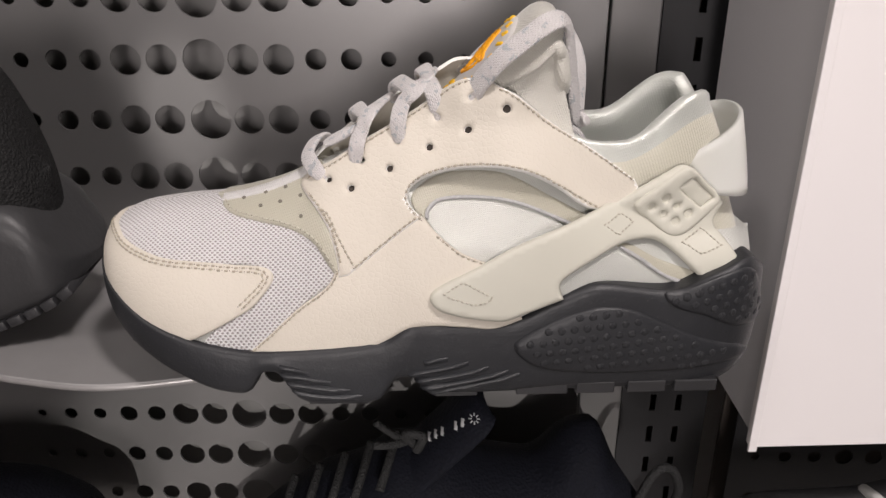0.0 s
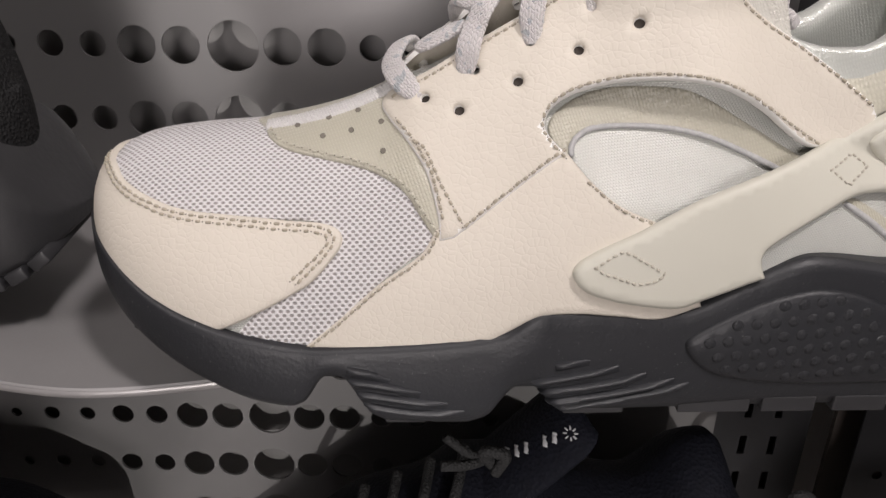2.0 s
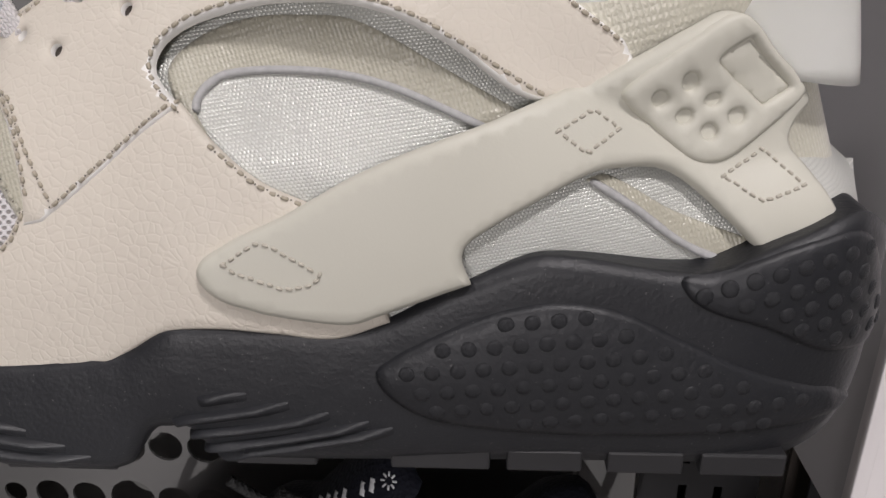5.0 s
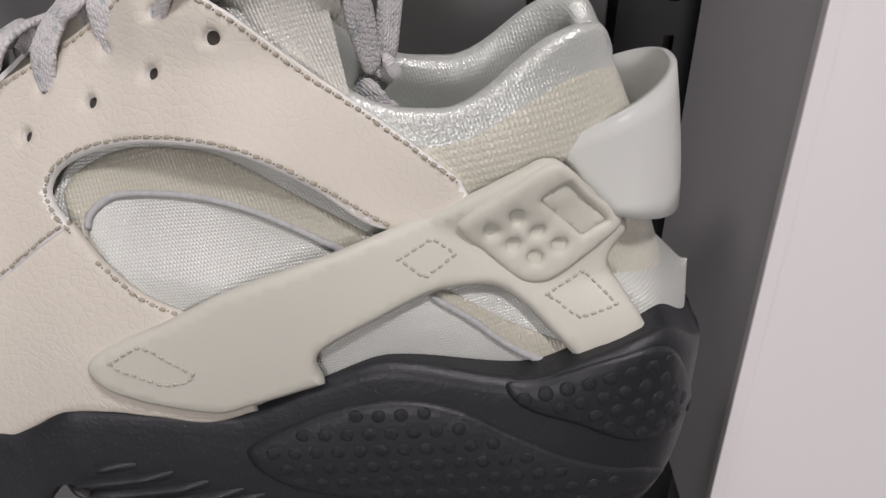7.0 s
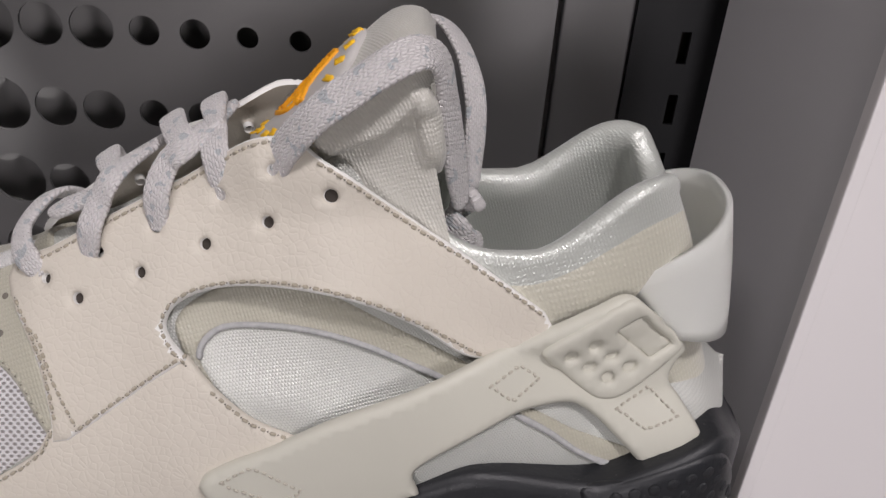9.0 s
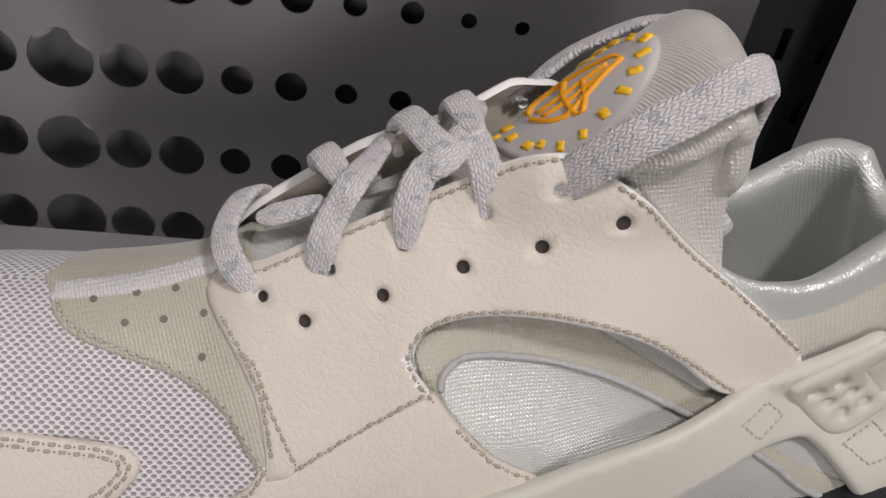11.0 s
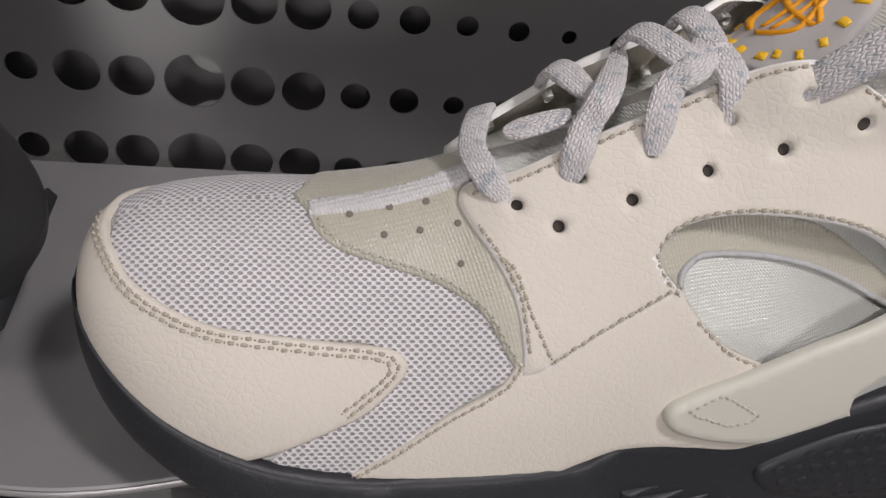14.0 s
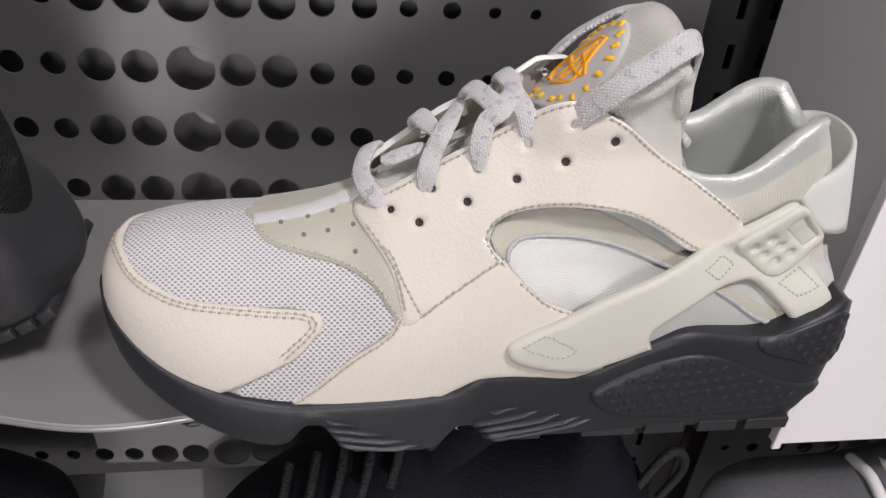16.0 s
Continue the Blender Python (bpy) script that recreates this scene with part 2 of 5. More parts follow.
def profile(*pairs):
    """A smooth monotone curve through (x, value) pairs."""
    xs, ys = np.array(pairs, float).T
    h, d = np.diff(xs), np.diff(ys) / np.diff(xs)
    m = np.zeros_like(ys)
    for i in range(1, len(xs) - 1):
        if d[i - 1] * d[i] > 0:
            w1, w2 = 2 * h[i] + h[i - 1], h[i] + 2 * h[i - 1]
            m[i] = (w1 + w2) / (w1 / d[i - 1] + w2 / d[i])
    m[0], m[-1] = d[0], d[-1]

    def f(x):
        x = min(max(x, xs[0]), xs[-1])
        i = min(int(np.searchsorted(xs, x, "right")) - 1, len(xs) - 2)
        s = (x - xs[i]) / h[i]
        return float((1 + 2 * s) * (1 - s) ** 2 * ys[i] + s * (1 - s) ** 2 * h[i] * m[i] + s * s * (3 - 2 * s) * ys[i + 1] + s * s * (s - 1) * h[i] * m[i + 1])
    return f


def skin(bm):
    """A search tree over a mesh, with its normals set."""
    bm.normal_update()
    return BVHTree.FromBMesh(bm)


def grid_mesh(rows, close_v=False, bm=None):
    """A skin over rows of points, all of one length."""
    bm = bm or bmesh.new()
    vs = [[bm.verts.new(p) for p in r] for r in rows]
    for a, b in zip(vs, vs[1:]):
        n = len(a)
        for j in range(n if close_v else n - 1):
            k = (j + 1) % n
            if len({a[j], a[k], b[k], b[j]}) == 4:
                bm.faces.new((a[j], a[k], b[k], b[j]))
    return bm


def box(bm, x0, x1, y0, y1, z0, z1, bevel=0.0):
    r = bmesh.ops.create_cube(bm, size=1.0, matrix=Matrix.LocRotScale(((x0 + x1) / 2, (y0 + y1) / 2, (z0 + z1) / 2), None, (x1 - x0, y1 - y0, z1 - z0)))
    if bevel:
        edges = {e for v in r["verts"] for e in v.link_edges}
        bmesh.ops.bevel(bm, geom=list(edges), offset=bevel, segments=2, affect="EDGES", profile=0.5)
    return bm


def thing(name, label, category, group="", kind="", at=(0, 0, 0)):
    ob = new(name)
    ob.location = at
    return tagged(ob, label, category, group, kind)


def curve2(points, closed=True, step=0.0009):
    """A smooth line through control points; a third value of 1 makes a corner."""
    n, out = len(points), []
    for i in range(n if closed else n - 1):
        p1, p2 = points[i], points[(i + 1) % n]
        p0 = points[i - 1] if closed or i else p1
        p3 = points[(i + 2) % n] if closed or i + 2 < n else p2
        a, b = Vector(p1[:2]), Vector(p2[:2])
        length = (b - a).length
        t1 = Vector((0, 0)) if len(p1) > 2 else (b - Vector(p0[:2])) 
        t2 = Vector((0, 0)) if len(p2) > 2 else (Vector(p3[:2]) - a)
        t1 = t1.normalized() * length if t1.length > 0 else (b - a)
        t2 = t2.normalized() * length if t2.length > 0 else (b - a)
        m = max(2, int(length / step))
        for k in range(m):
            s = k / m
            out.append((1 + 2 * s) * (1 - s) ** 2 * a + s * (1 - s) ** 2 * t1 + s * s * (3 - 2 * s) * b + s * s * (s - 1) * t2)
    if not closed:
        out.append(Vector(points[-1][:2]))
    return out


# ---- the shop round the display ----
def slab(name, x0, x1, y0, y1, z0, z1, material, label, category, kind="structure"):
    ob = finish(name, box(bmesh.new(), x0, x1, y0, y1, z0, z1), material, smooth=False)
    return tagged(ob, label, category, kind=kind)


slab("floor", -3, 3, -3.5, 1.2, -0.1, 0, ROOM_FLOOR, "grey concrete shop floor", "floor")
slab("ceiling", -3, 3, -3.5, 1.2, 3.0, 3.1, ROOM_WALL, "plain grey shop ceiling", "ceiling")
slab("wall_west", -3.1, -3, -3.5, 1.2, 0, 3.0, ROOM_WALL, "plain grey shop wall", "wall")
slab("wall_east", 3, 3.1, -3.5, 1.2, 0, 3.0, ROOM_WALL, "plain grey shop wall", "wall")
slab("wall_south", -3, 3, -3.6, -3.5, 0, 3.0, ROOM_WALL, "plain grey shop wall", "wall")
slab("wall_north", -3, 3, 0.62, 0.72, 0, 3.0, ROOM_WALL, "plain grey shop wall behind the display", "wall")

# the perforated display wall, turned slightly
from mathutils.geometry import delaunay_2d_cdt
from mathutils.bvhtree import BVHTree
WALL = pose(-0.144, 0.507, 0, 0, 0, -2.6)
HOLE_X = [-0.1611, -0.1386, -0.116, -0.0935, -0.0719, -0.0494, -0.0268, 0.0, 0.0251, 0.0476, 0.071, 0.0935, 0.1169, 0.1403, 0.1637, 0.1862]
HOLE_D = {0: 0.0265, 1: 0.0197, 2: 0.0197, 3: 0.0136, 4: 0.0136, 5: 0.0098, 6: 0.0098, 7: 0.0068, 8: 0.0062}


def perforated_plate(x0, x1, z0, z1, thick):
    verts, edges, holes = [], [], []

    def loop(pts):
        n0 = len(verts)
        verts.extend(Vector(p) for p in pts)
        edges.extend((n0 + i, n0 + (i + 1) % len(pts)) for i in range(len(pts)))
    loop([(x0, z0), (x1, z0), (x1, z1), (x0, z1)])
    for k in range(-8, 16):
        z = 1.2055 - 0.0389 * k
        for i, hx in enumerate(HOLE_X):
            r = HOLE_D[abs(i - 7)] / 2
            n = 36 if r > 0.007 else 20
            loop([(hx + r * math.cos(2 * math.pi * a / n), z + r * math.sin(2 * math.pi * a / n)) for a in range(n)])
            holes.append((hx, z, r))
    vo, _, fo, *_ = delaunay_2d_cdt(verts, edges, [], 1, 1e-6)
    bm = bmesh.new()
    bv = [bm.verts.new((v.x, 0, v.y)) for v in vo]
    for f in fo:
        cx, cz = sum(vo[i].x for i in f) / len(f), sum(vo[i].y for i in f) / len(f)
        if any((cx - a) ** 2 + (cz - b) ** 2 < (r * 0.98) ** 2 for a, b, r in holes):
            continue
        bm.faces.new([bv[i] for i in f])
    bmesh.ops.recalc_face_normals(bm, faces=bm.faces)
    r = bmesh.ops.extrude_face_region(bm, geom=list(bm.faces))
    for v in [g for g in r["geom"] if isinstance(g, bmesh.types.BMVert)]:
        v.co.y += thick
    bmesh.ops.recalc_face_normals(bm, faces=bm.faces)
    return bm


panel_wall = thing("perforated_panel", "grey painted steel panel with rows of round holes", "display panel", kind="structure")
panel_wall.matrix_world = WALL
part("plate", perforated_plate(-0.62, 0.252, 0.55, 1.55, 0.0015), STEEL, panel_wall, smooth=False)
part("backing", box(bmesh.new(), -0.62, 0.252, 0.030, 0.034, 0.5, 1.6), STEEL_BACK, panel_wall, "dark backing sheet", smooth=False)


def slotted_upright(x0, x1, y, slots_x, label):
    ob = thing("slotted_upright", label, "shelf upright", kind="structure")
    ob.matrix_world = WALL
    verts, edges, holes = [], [], []

    def loop(pts):
        n0 = len(verts)
        verts.extend(Vector(p) for p in pts)
        edges.extend((n0 + i, n0 + (i + 1) % len(pts)) for i in range(len(pts)))
    loop([(x0, 0.4), (x1, 0.4), (x1, 1.7), (x0, 1.7)])
    for sx in slots_x:
        for k in range(-14, 14):
            z = 1.203 - 0.032 * k
            loop([(sx - 0.0025, z - 0.008), (sx + 0.0025, z - 0.008), (sx + 0.0025, z + 0.008), (sx - 0.0025, z + 0.008)])
            holes.append((sx, z))
    vo, _, fo, *_ = delaunay_2d_cdt(verts, edges, [], 1, 1e-6)
    bm = bmesh.new()
    bv = [bm.verts.new((v.x, y, v.y)) for v in vo]
    for f in fo:
        cx, cz = sum(vo[i].x for i in f) / len(f), sum(vo[i].y for i in f) / len(f)
        if not any(abs(cx - a) < 0.0025 and abs(cz - b) < 0.008 for a, b in holes):
            bm.faces.new([bv[i] for i in f])
    r = bmesh.ops.extrude_face_region(bm, geom=list(bm.faces))
    for v in [g for g in r["geom"] if isinstance(g, bmesh.types.BMVert)]:
        v.co.y += 0.002
    bmesh.ops.recalc_face_normals(bm, faces=bm.faces)
    part("front", bm, DARK_STEEL, ob, smooth=False)
    for a in (x0, x1 - 0.002):
        part("flange", box(bmesh.new(), a, a + 0.002, y + 0.0022, y + 0.05, 0.4, 1.7), DARK_STEEL, ob, smooth=False)
    # dark sheet added behind the slots, standing for the shade in them
    part("slot_shade", box(bmesh.new(), x0 + 0.003, x1 - 0.003, y + 0.03, y + 0.034, 0.4, 1.7), HOLE_SHADE, ob, smooth=False)
    return ob


slotted_upright(0.296, 0.366, 0.042, (0.322, 0.343), "dark steel upright with two rows of slots")
plate_strip = finish("cover_strip", box(bmesh.new(), 0.256, 0.288, 0.012, 0.018, 0.4, 1.7, 0.001), STEEL, smooth=False)
plate_strip.matrix_world = WALL
tagged(plate_strip, "pale grey steel cover strip beside the perforated panel", "cover strip", kind="structure")

# ---- shelf under the shoes ----
def shelf_plate(name, z, label):
    front = profile((-0.60, 0.352), (-0.30, 0.352), (-0.255, 0.346), (-0.211, 0.330), (-0.165, 0.3215), (-0.119, 0.3275), (-0.085, 0.342), (-0.05, 0.350), (0.16, 0.350))
    xs = np.linspace(-0.6, 0.15, 160)
    rows = []
    for x in xs:
        y = front(x)
        rows.append([(x, 0.498, z), (x, y + 0.0008, z), (x, y, z - 0.0008), (x, y, z - 0.0032), (x, y + 0.0008, z - 0.004), (x, 0.498, z - 0.004)])
    bm = grid_mesh(rows, True)
    bmesh.ops.holes_fill(bm, edges=[e for e in bm.edges if e.is_boundary])
    bmesh.ops.recalc_face_normals(bm, faces=bm.faces)
    ob = finish(name, bm, SHELF, smooth=False)
    # thin strip carrying the painted highlight of the front edge
    strip = grid_mesh([[(x, front(x) - 0.0004, z - 0.0006), (x, front(x) - 0.0009, z - 0.0012), (x, front(x) - 0.0009, z - 0.0028), (x, front(x) - 0.0002, z - 0.0034)] for x in xs])
    part("front_highlight", strip, EDGE_HIGHLIGHT, ob, "pale strip painted as the front edge's highlight")
    return tagged(ob, label, "shelf")


SHELF_Z = 1.0883
shelf_plate("display_shelf", SHELF_Z, "thin grey powder-coated steel shelf with a curved front edge")

# ---- white header box beside the shelf ----
white_box = thing("side_panel_box", "white laminated panel with a grey side edge", "display panel", kind="structure")
part("front_panel", box(bmesh.new(), 0.181, 0.60, 0.364, 0.370, 1.006, 1.75, 0.0006), WHITE_PANEL, white_box, smooth=False)
part("edge_trim", box(bmesh.new(), 0.1795, 0.1845, 0.3615, 0.3637, 1.0045, 1.75, 0.0005), WHITE_PANEL, white_box, smooth=False)
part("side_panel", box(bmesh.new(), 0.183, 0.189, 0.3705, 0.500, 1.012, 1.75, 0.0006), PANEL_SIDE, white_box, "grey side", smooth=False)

# ---- the cream sneaker: last, collar and sole ----
YC = 0.347


def yc(x):
    """The shoe's centre line, which swings inward towards the heel."""
    k = max(0.0, min(1.0, (x - 0.035) / 0.075))
    return YC + 0.0045 * k * k * (3 - 2 * k)


FEATHER = profile((-0.160, 1.147), (-0.150, 1.140), (-0.135, 1.131), (-0.121, 1.1255), (-0.104, 1.121), (-0.084, 1.118), (-0.059, 1.119), (-0.026, 1.123), (-0.012, 1.131), (0.027, 1.130), (0.050, 1.140), (0.069, 1.147), (0.102, 1.143), (0.121, 1.150), (0.137, 1.155), (0.148, 1.147), (0.156, 1.138))
CREST = profile((-0.158, 1.150), (-0.154, 1.161), (-0.147, 1.168), (-0.138, 1.1717), (-0.120, 1.1742), (-0.099, 1.1763), (-0.080, 1.1808), (-0.062, 1.1882), (-0.050, 1.2002), (-0.034, 1.213), (-0.019, 1.223), (-0.004, 1.232), (0.013, 1.242), (0.028, 1.242), (0.045, 1.224), (0.060, 1.206), (0.075, 1.195), (0.10, 1.183), (0.120, 1.176), (0.130, 1.170), (0.140, 1.163), (0.150, 1.155))
HALF = profile((-0.090, 0.0445), (-0.060, 0.0465), (-0.030, 0.0470), (0.010, 0.0465), (0.040, 0.0450), (0.070, 0.0425), (0.100, 0.0400), (0.115, 0.0380))
PINCH = profile((-0.158, 0.85), (-0.120, 0.9), (-0.090, 1.05), (-0.060, 1.35), (-0.030, 1.75), (0.0, 1.85), (0.013, 1.6), (0.028, 1.1), (0.045, 0.90), (0.060, 1.05), (0.080, 1.15), (0.100, 1.4), (0.15, 1.5))


def half_width(x, toe=-0.158, heel=0.152):
    if x < -0.090:
        s = (-0.090 - x) / (-0.090 - toe)
        return 0.0445 * max(0.0, 1 - s ** 2.3) ** 0.5
    if x > 0.115:
        s = (x - 0.115) / (heel - 0.115)
        return 0.0380 * max(0.0, 1 - s ** 2.2) ** 0.5
    return HALF(x)


LACE_CREST = profile((-0.16, 1.150), (-0.062, 1.188), (-0.050, 1.200), (-0.034, 1.213), (-0.019, 1.223), (-0.004, 1.231), (0.013, 1.237), (0.028, 1.236), (0.045, 1.221))
TROUGH = profile((-0.16, 0.0), (-0.064, 0.0), (-0.045, 0.008), (-0.020, 0.013), (0.010, 0.018), (0.030, 0.020), (0.047, 0.004), (0.055, 0.0), (0.15, 0.0))


def body_rows(nx=220, nt=70, trough=True, dent=0.0, laces=False):
    rows = []
    for i in range(nx + 1):
        s = 0.5 - 0.5 * math.cos(math.pi * i / nx)
        x = -0.1579 + (0.1519 + 0.1579) * s
        hw, zb, zt, p = half_width(x), FEATHER(x) - 0.004, CREST(x), PINCH(x)
        if laces and -0.06 < x < 0.045:
            zt = LACE_CREST(x)
        row = []
        for j in range(nt + 1):
            a = math.pi * j / nt
            c, k = math.cos(a), math.sin(a)
            y = yc(x) - math.copysign(abs(c) ** p, c) * hw
            dip = TROUGH(x) * max(0.0, 1 - ((y - YC) / 0.0165) ** 4) if trough else 0.0
            z = zb + (zt - zb) * k - dip
            e = ((x - 0.026) / 0.050) ** 2 + ((z - 1.187 + 0.35 * max(0.0, x - 0.02)) / 0.021) ** 2
            y += math.copysign(dent * max(0.0, 1 - e), YC - y)
            row.append((x, y, z))
        rows.append(row)
    return rows


def collar_plan(a, s):
    """A point of the collar's plan at the angle a; s is 0 at the foot and 1 at the rim."""
    c, k = math.cos(a), math.sin(a)
    ax = (0.0695 - 0.0325 * s) if c > 0 else 0.050
    g = min(1.0, s / 0.65)
    by = 0.0380 - 0.0103 * g * g * (3 - 2 * g)
    e = 2 / 2.6
    x = 0.085 + math.copysign(abs(c) ** e, c) * ax
    return x, yc(x) - math.copysign(abs(k) ** e, k) * by


def rim_height(x, y):
    back = max(0.0, min(1.0, (x - 0.078) / 0.036))
    front = max(0.0, min(1.0, (0.070 - x) / 0.033))
    dip = max(0.0, 1 - ((y - yc(x)) / 0.017) ** 2) * max(0.0, min(1.0, (x - 0.108) / 0.010))
    return 1.206 + 0.0195 * back * back * (3 - 2 * back) + 0.017 * front * front - 0.010 * dip


def collar_rows(n=140):
    rows = [[] for _ in range(31)]
    for i in range(n):
        a = 2 * math.pi * i / n
        for j in range(16):
            s = j / 15
            x, y = collar_plan(a, s)
            xr, yr = collar_plan(a, 1.0)
            top = rim_height(xr, yr) - 0.003
            puff = 0.0022 * math.sin(math.pi * (s - 0.6) / 0.4) if s > 0.6 else 0.0
            d = Vector((x - 0.085, y - yc(x))).normalized()
            rows[j].append((x + d.x * puff, y + d.y * puff, 1.128 + (top - 1.128) * s))
        xr, yr = collar_plan(a, 1.0)
        top = rim_height(xr, yr) - 0.003
        d = Vector((xr - 0.085, yr - yc(xr))).normalized()
        for j in range(5):
            b = math.pi * (j + 1) / 5
            rows[16 + j].append((xr + d.x * 0.0012 * math.sin(b) - d.x * 0.0036 * (1 - math.cos(b)), yr + d.y * 0.0012 * math.sin(b) - d.y * 0.0036 * (1 - math.cos(b)), top + 0.0036 * math.sin(b)))
        for j in range(10):
            s = (j + 1) / 10
            w = 0.0072 - 0.0015 * s
            xi, yi = collar_plan(a, 1 - 0.5 * s)
            rows[21 + j].append((xi - d.x * w, yi - d.y * w, top - 0.055 * s))
    return rows


def inside_collar(x, y, k=0.94):
    e = 2.7
    ax = 0.050
    return (abs(x - 0.085) / (ax * k)) ** e + (abs(y - yc(x)) / (0.0275 * k)) ** e < 1


sneaker = thing("sneaker", "cream leather running sneaker with charcoal sole and grey laces", "shoe")
bm = grid_mesh(body_rows())
ARCH = skin(grid_mesh(body_rows(trough=False, laces=True)))
full = grid_mesh(body_rows(trough=False))
bmesh.ops.delete(bm, geom=[f for f in bm.faces if inside_collar(*f.calc_center_median()[:2]) and f.calc_center_median().z > 1.165], context="FACES")
crows = collar_rows()
bc = grid_mesh(crows, True)
bm_union = bm.copy()
tmp = bpy.data.meshes.new("tmp")
grid_mesh(crows[:21], True).to_mesh(tmp)
bm_union.from_mesh(tmp)
full.from_mesh(tmp)
FULL = skin(full)
full.free()
bpy.data.meshes.remove(tmp)
BODY = skin(bm_union)
bm_union.free()


def uv_side(bm):
    uv = bm.loops.layers.uv.new("side")
    for f in bm.faces:
        for lp in f.loops:
            c = lp.vert.co
            lp[uv].uv = (c.x + 0.6 * c.y, c.z)


uv_side(bc)
bmesh.ops.recalc_face_normals(bc, faces=bc.faces)
bm.free()
bm = grid_mesh(body_rows(dent=0.0085))
DENTED = skin(bm)
bmesh.ops.delete(bm, geom=[f for f in bm.faces if inside_collar(*f.calc_center_median()[:2]) and f.calc_center_median().z > 1.165], context="FACES")
uv_side(bm)
bmesh.ops.recalc_face_normals(bm, faces=bm.faces)
part("inner_bootie", bm, SATIN, sneaker, "silver-green satin inner bootie")
collar = part("collar", bc, COLLAR, sneaker, "padded sage satin collar")
collar.data.materials.append(LINING)
for p in collar.data.polygons:
    if p.index >= 14 * 140:
        p.material_index = 1
bm = bmesh.new()
bmesh.ops.create_circle(bm, cap_ends=True, radius=1, segments=48, matrix=Matrix.LocRotScale((0.085, yc(0.085), 1.160), None, (0.056, 0.029, 1)))
part("insole", bm, LINING, sneaker)

# sole
UNDER = profile((-0.160, 1.138), (-0.150, 1.124), (-0.135, 1.113), (-0.120, 1.105), (-0.100, 1.0975), (-0.092, 1.0965), (-0.088, 1.098), (-0.080, 1.1085), (-0.076, 1.1085), (-0.066, 1.0935), (-0.060, 1.091), (-0.036, 1.0905), (-0.030, 1.092), (-0.020, 1.1035), (-0.015, 1.1035), (-0.006, 1.0945), (0.030, 1.0935), (0.122, 1.0935), (0.138, 1.097), (0.151, 1.108), (0.159, 1.122))


def sole_half(x):
    toe, heel = -0.1605, 0.1550
    if x < -0.085:
        s = (-0.085 - x) / (-0.085 - toe)
        return 0.0490 * max(0.0, 1 - s ** 2.3) ** 0.5
    if x > 0.095:
        s = (x - 0.095) / (heel - 0.095)
        return 0.0455 * max(0.0, 1 - s ** 3.0) ** 0.42
    return profile((-0.085, 0.0490), (-0.040, 0.0500), (0.010, 0.0480), (0.050, 0.0465), (0.095, 0.0455))(x)


def sole_rows(nx=420):
    rows = []
    for i in range(nx + 1):
        s = 0.5 - 0.5 * math.cos(math.pi * i / nx)
        s = 0.35 * s + 0.65 * i / nx if 0.02 < i / nx < 0.98 else s
        x = -0.1604 + (0.1549 + 0.1604) * i / nx if 8 < i < nx - 8 else -0.1604 + (0.1549 + 0.1604) * (i / nx)
        hw, zb, zt = sole_half(x), UNDER(x), FEATHER(x) + 0.0012
        zt = max(zt, zb + 0.006)
        near = []
        for j in range(13):
            v = j / 12
            out = 1 + 0.035 * math.sin(math.pi * min(1, v * 1.05)) - 0.05 * max(0, 0.12 - v) / 0.12 - 0.02 * (v > 0.97)
            near.append((hw * out, zb + (zt - zb) * v))
        row = [(x, YC - h, z) for h, z in near] + [(x, YC - near[-1][0] + 0.003, zt - 0.0006)]
        row += [(x, YC + near[-1][0] - 0.003, zt - 0.0006)] + [(x, YC + h, z) for h, z in reversed(near)]
        rows.append(row)
    return rows


bs = grid_mesh(sole_rows(), True)
bmesh.ops.recalc_face_normals(bs, faces=bs.faces)
SOLE = skin(bs)
midsole = part("midsole", bs, FOAM, sneaker, "charcoal foam midsole")

# ---- tongue ----
spine = [profile((0, -0.030), (0.25, -0.008), (0.5, 0.0125), (0.75, 0.0335), (0.9, 0.0450), (1, 0.0515)), profile((0, 1.195), (0.25, 1.2065), (0.5, 1.2225), (0.75, 1.2460), (0.9, 1.2560), (1, 1.2575))]
rows = []
for i in range(41):
    s = i / 40
    cap = math.sqrt(max(0.0, 1 - max(0.0, (s - 0.86) / 0.14) ** 2))
    c = Vector((spine[0](s), YC, spine[1](s)))
    t = (Vector((spine[0](min(1, s + 0.02)), YC, spine[1](min(1, s + 0.02)))) - Vector((spine[0](max(0, s - 0.02)), YC, spine[1](max(0, s - 0.02))))).normalized()
    n = Vector((-t.z, 0, t.x))
    wide = max(0.0, min(1.0, (s - 0.45) / 0.3))
    w, th = (0.0140 + 0.0125 * wide * wide * (3 - 2 * wide)) * (0.50 + 0.50 * cap), 0.0062 * max(0.03, cap)
    row = []
    for j in range(36):
        g = 2 * math.pi * j / 36
        cg, sg = math.cos(g), math.sin(g)
        lat = math.copysign(abs(cg) ** 0.8, cg) * w
        row.append(c + Vector((0, lat, 0)) + n * (th * sg - (0.003 + 0.0045 * wide) * (lat / 0.024) ** 2))
    rows.append(row)
bm = grid_mesh(rows, True)
bmesh.ops.holes_fill(bm, edges=[e for e in bm.edges if e.is_boundary])
bmesh.ops.recalc_face_normals(bm, faces=bm.faces)
uv_side(bm)
TONGUE = skin(bm)
tongue_end = [r[18].copy() for r in rows]
tongue_side = [[r[k] for r in rows[14:38]] for k in (18, 16)]
tongue = part("tongue", bm, TONGUE_SATIN, sneaker, "padded silver satin tongue")


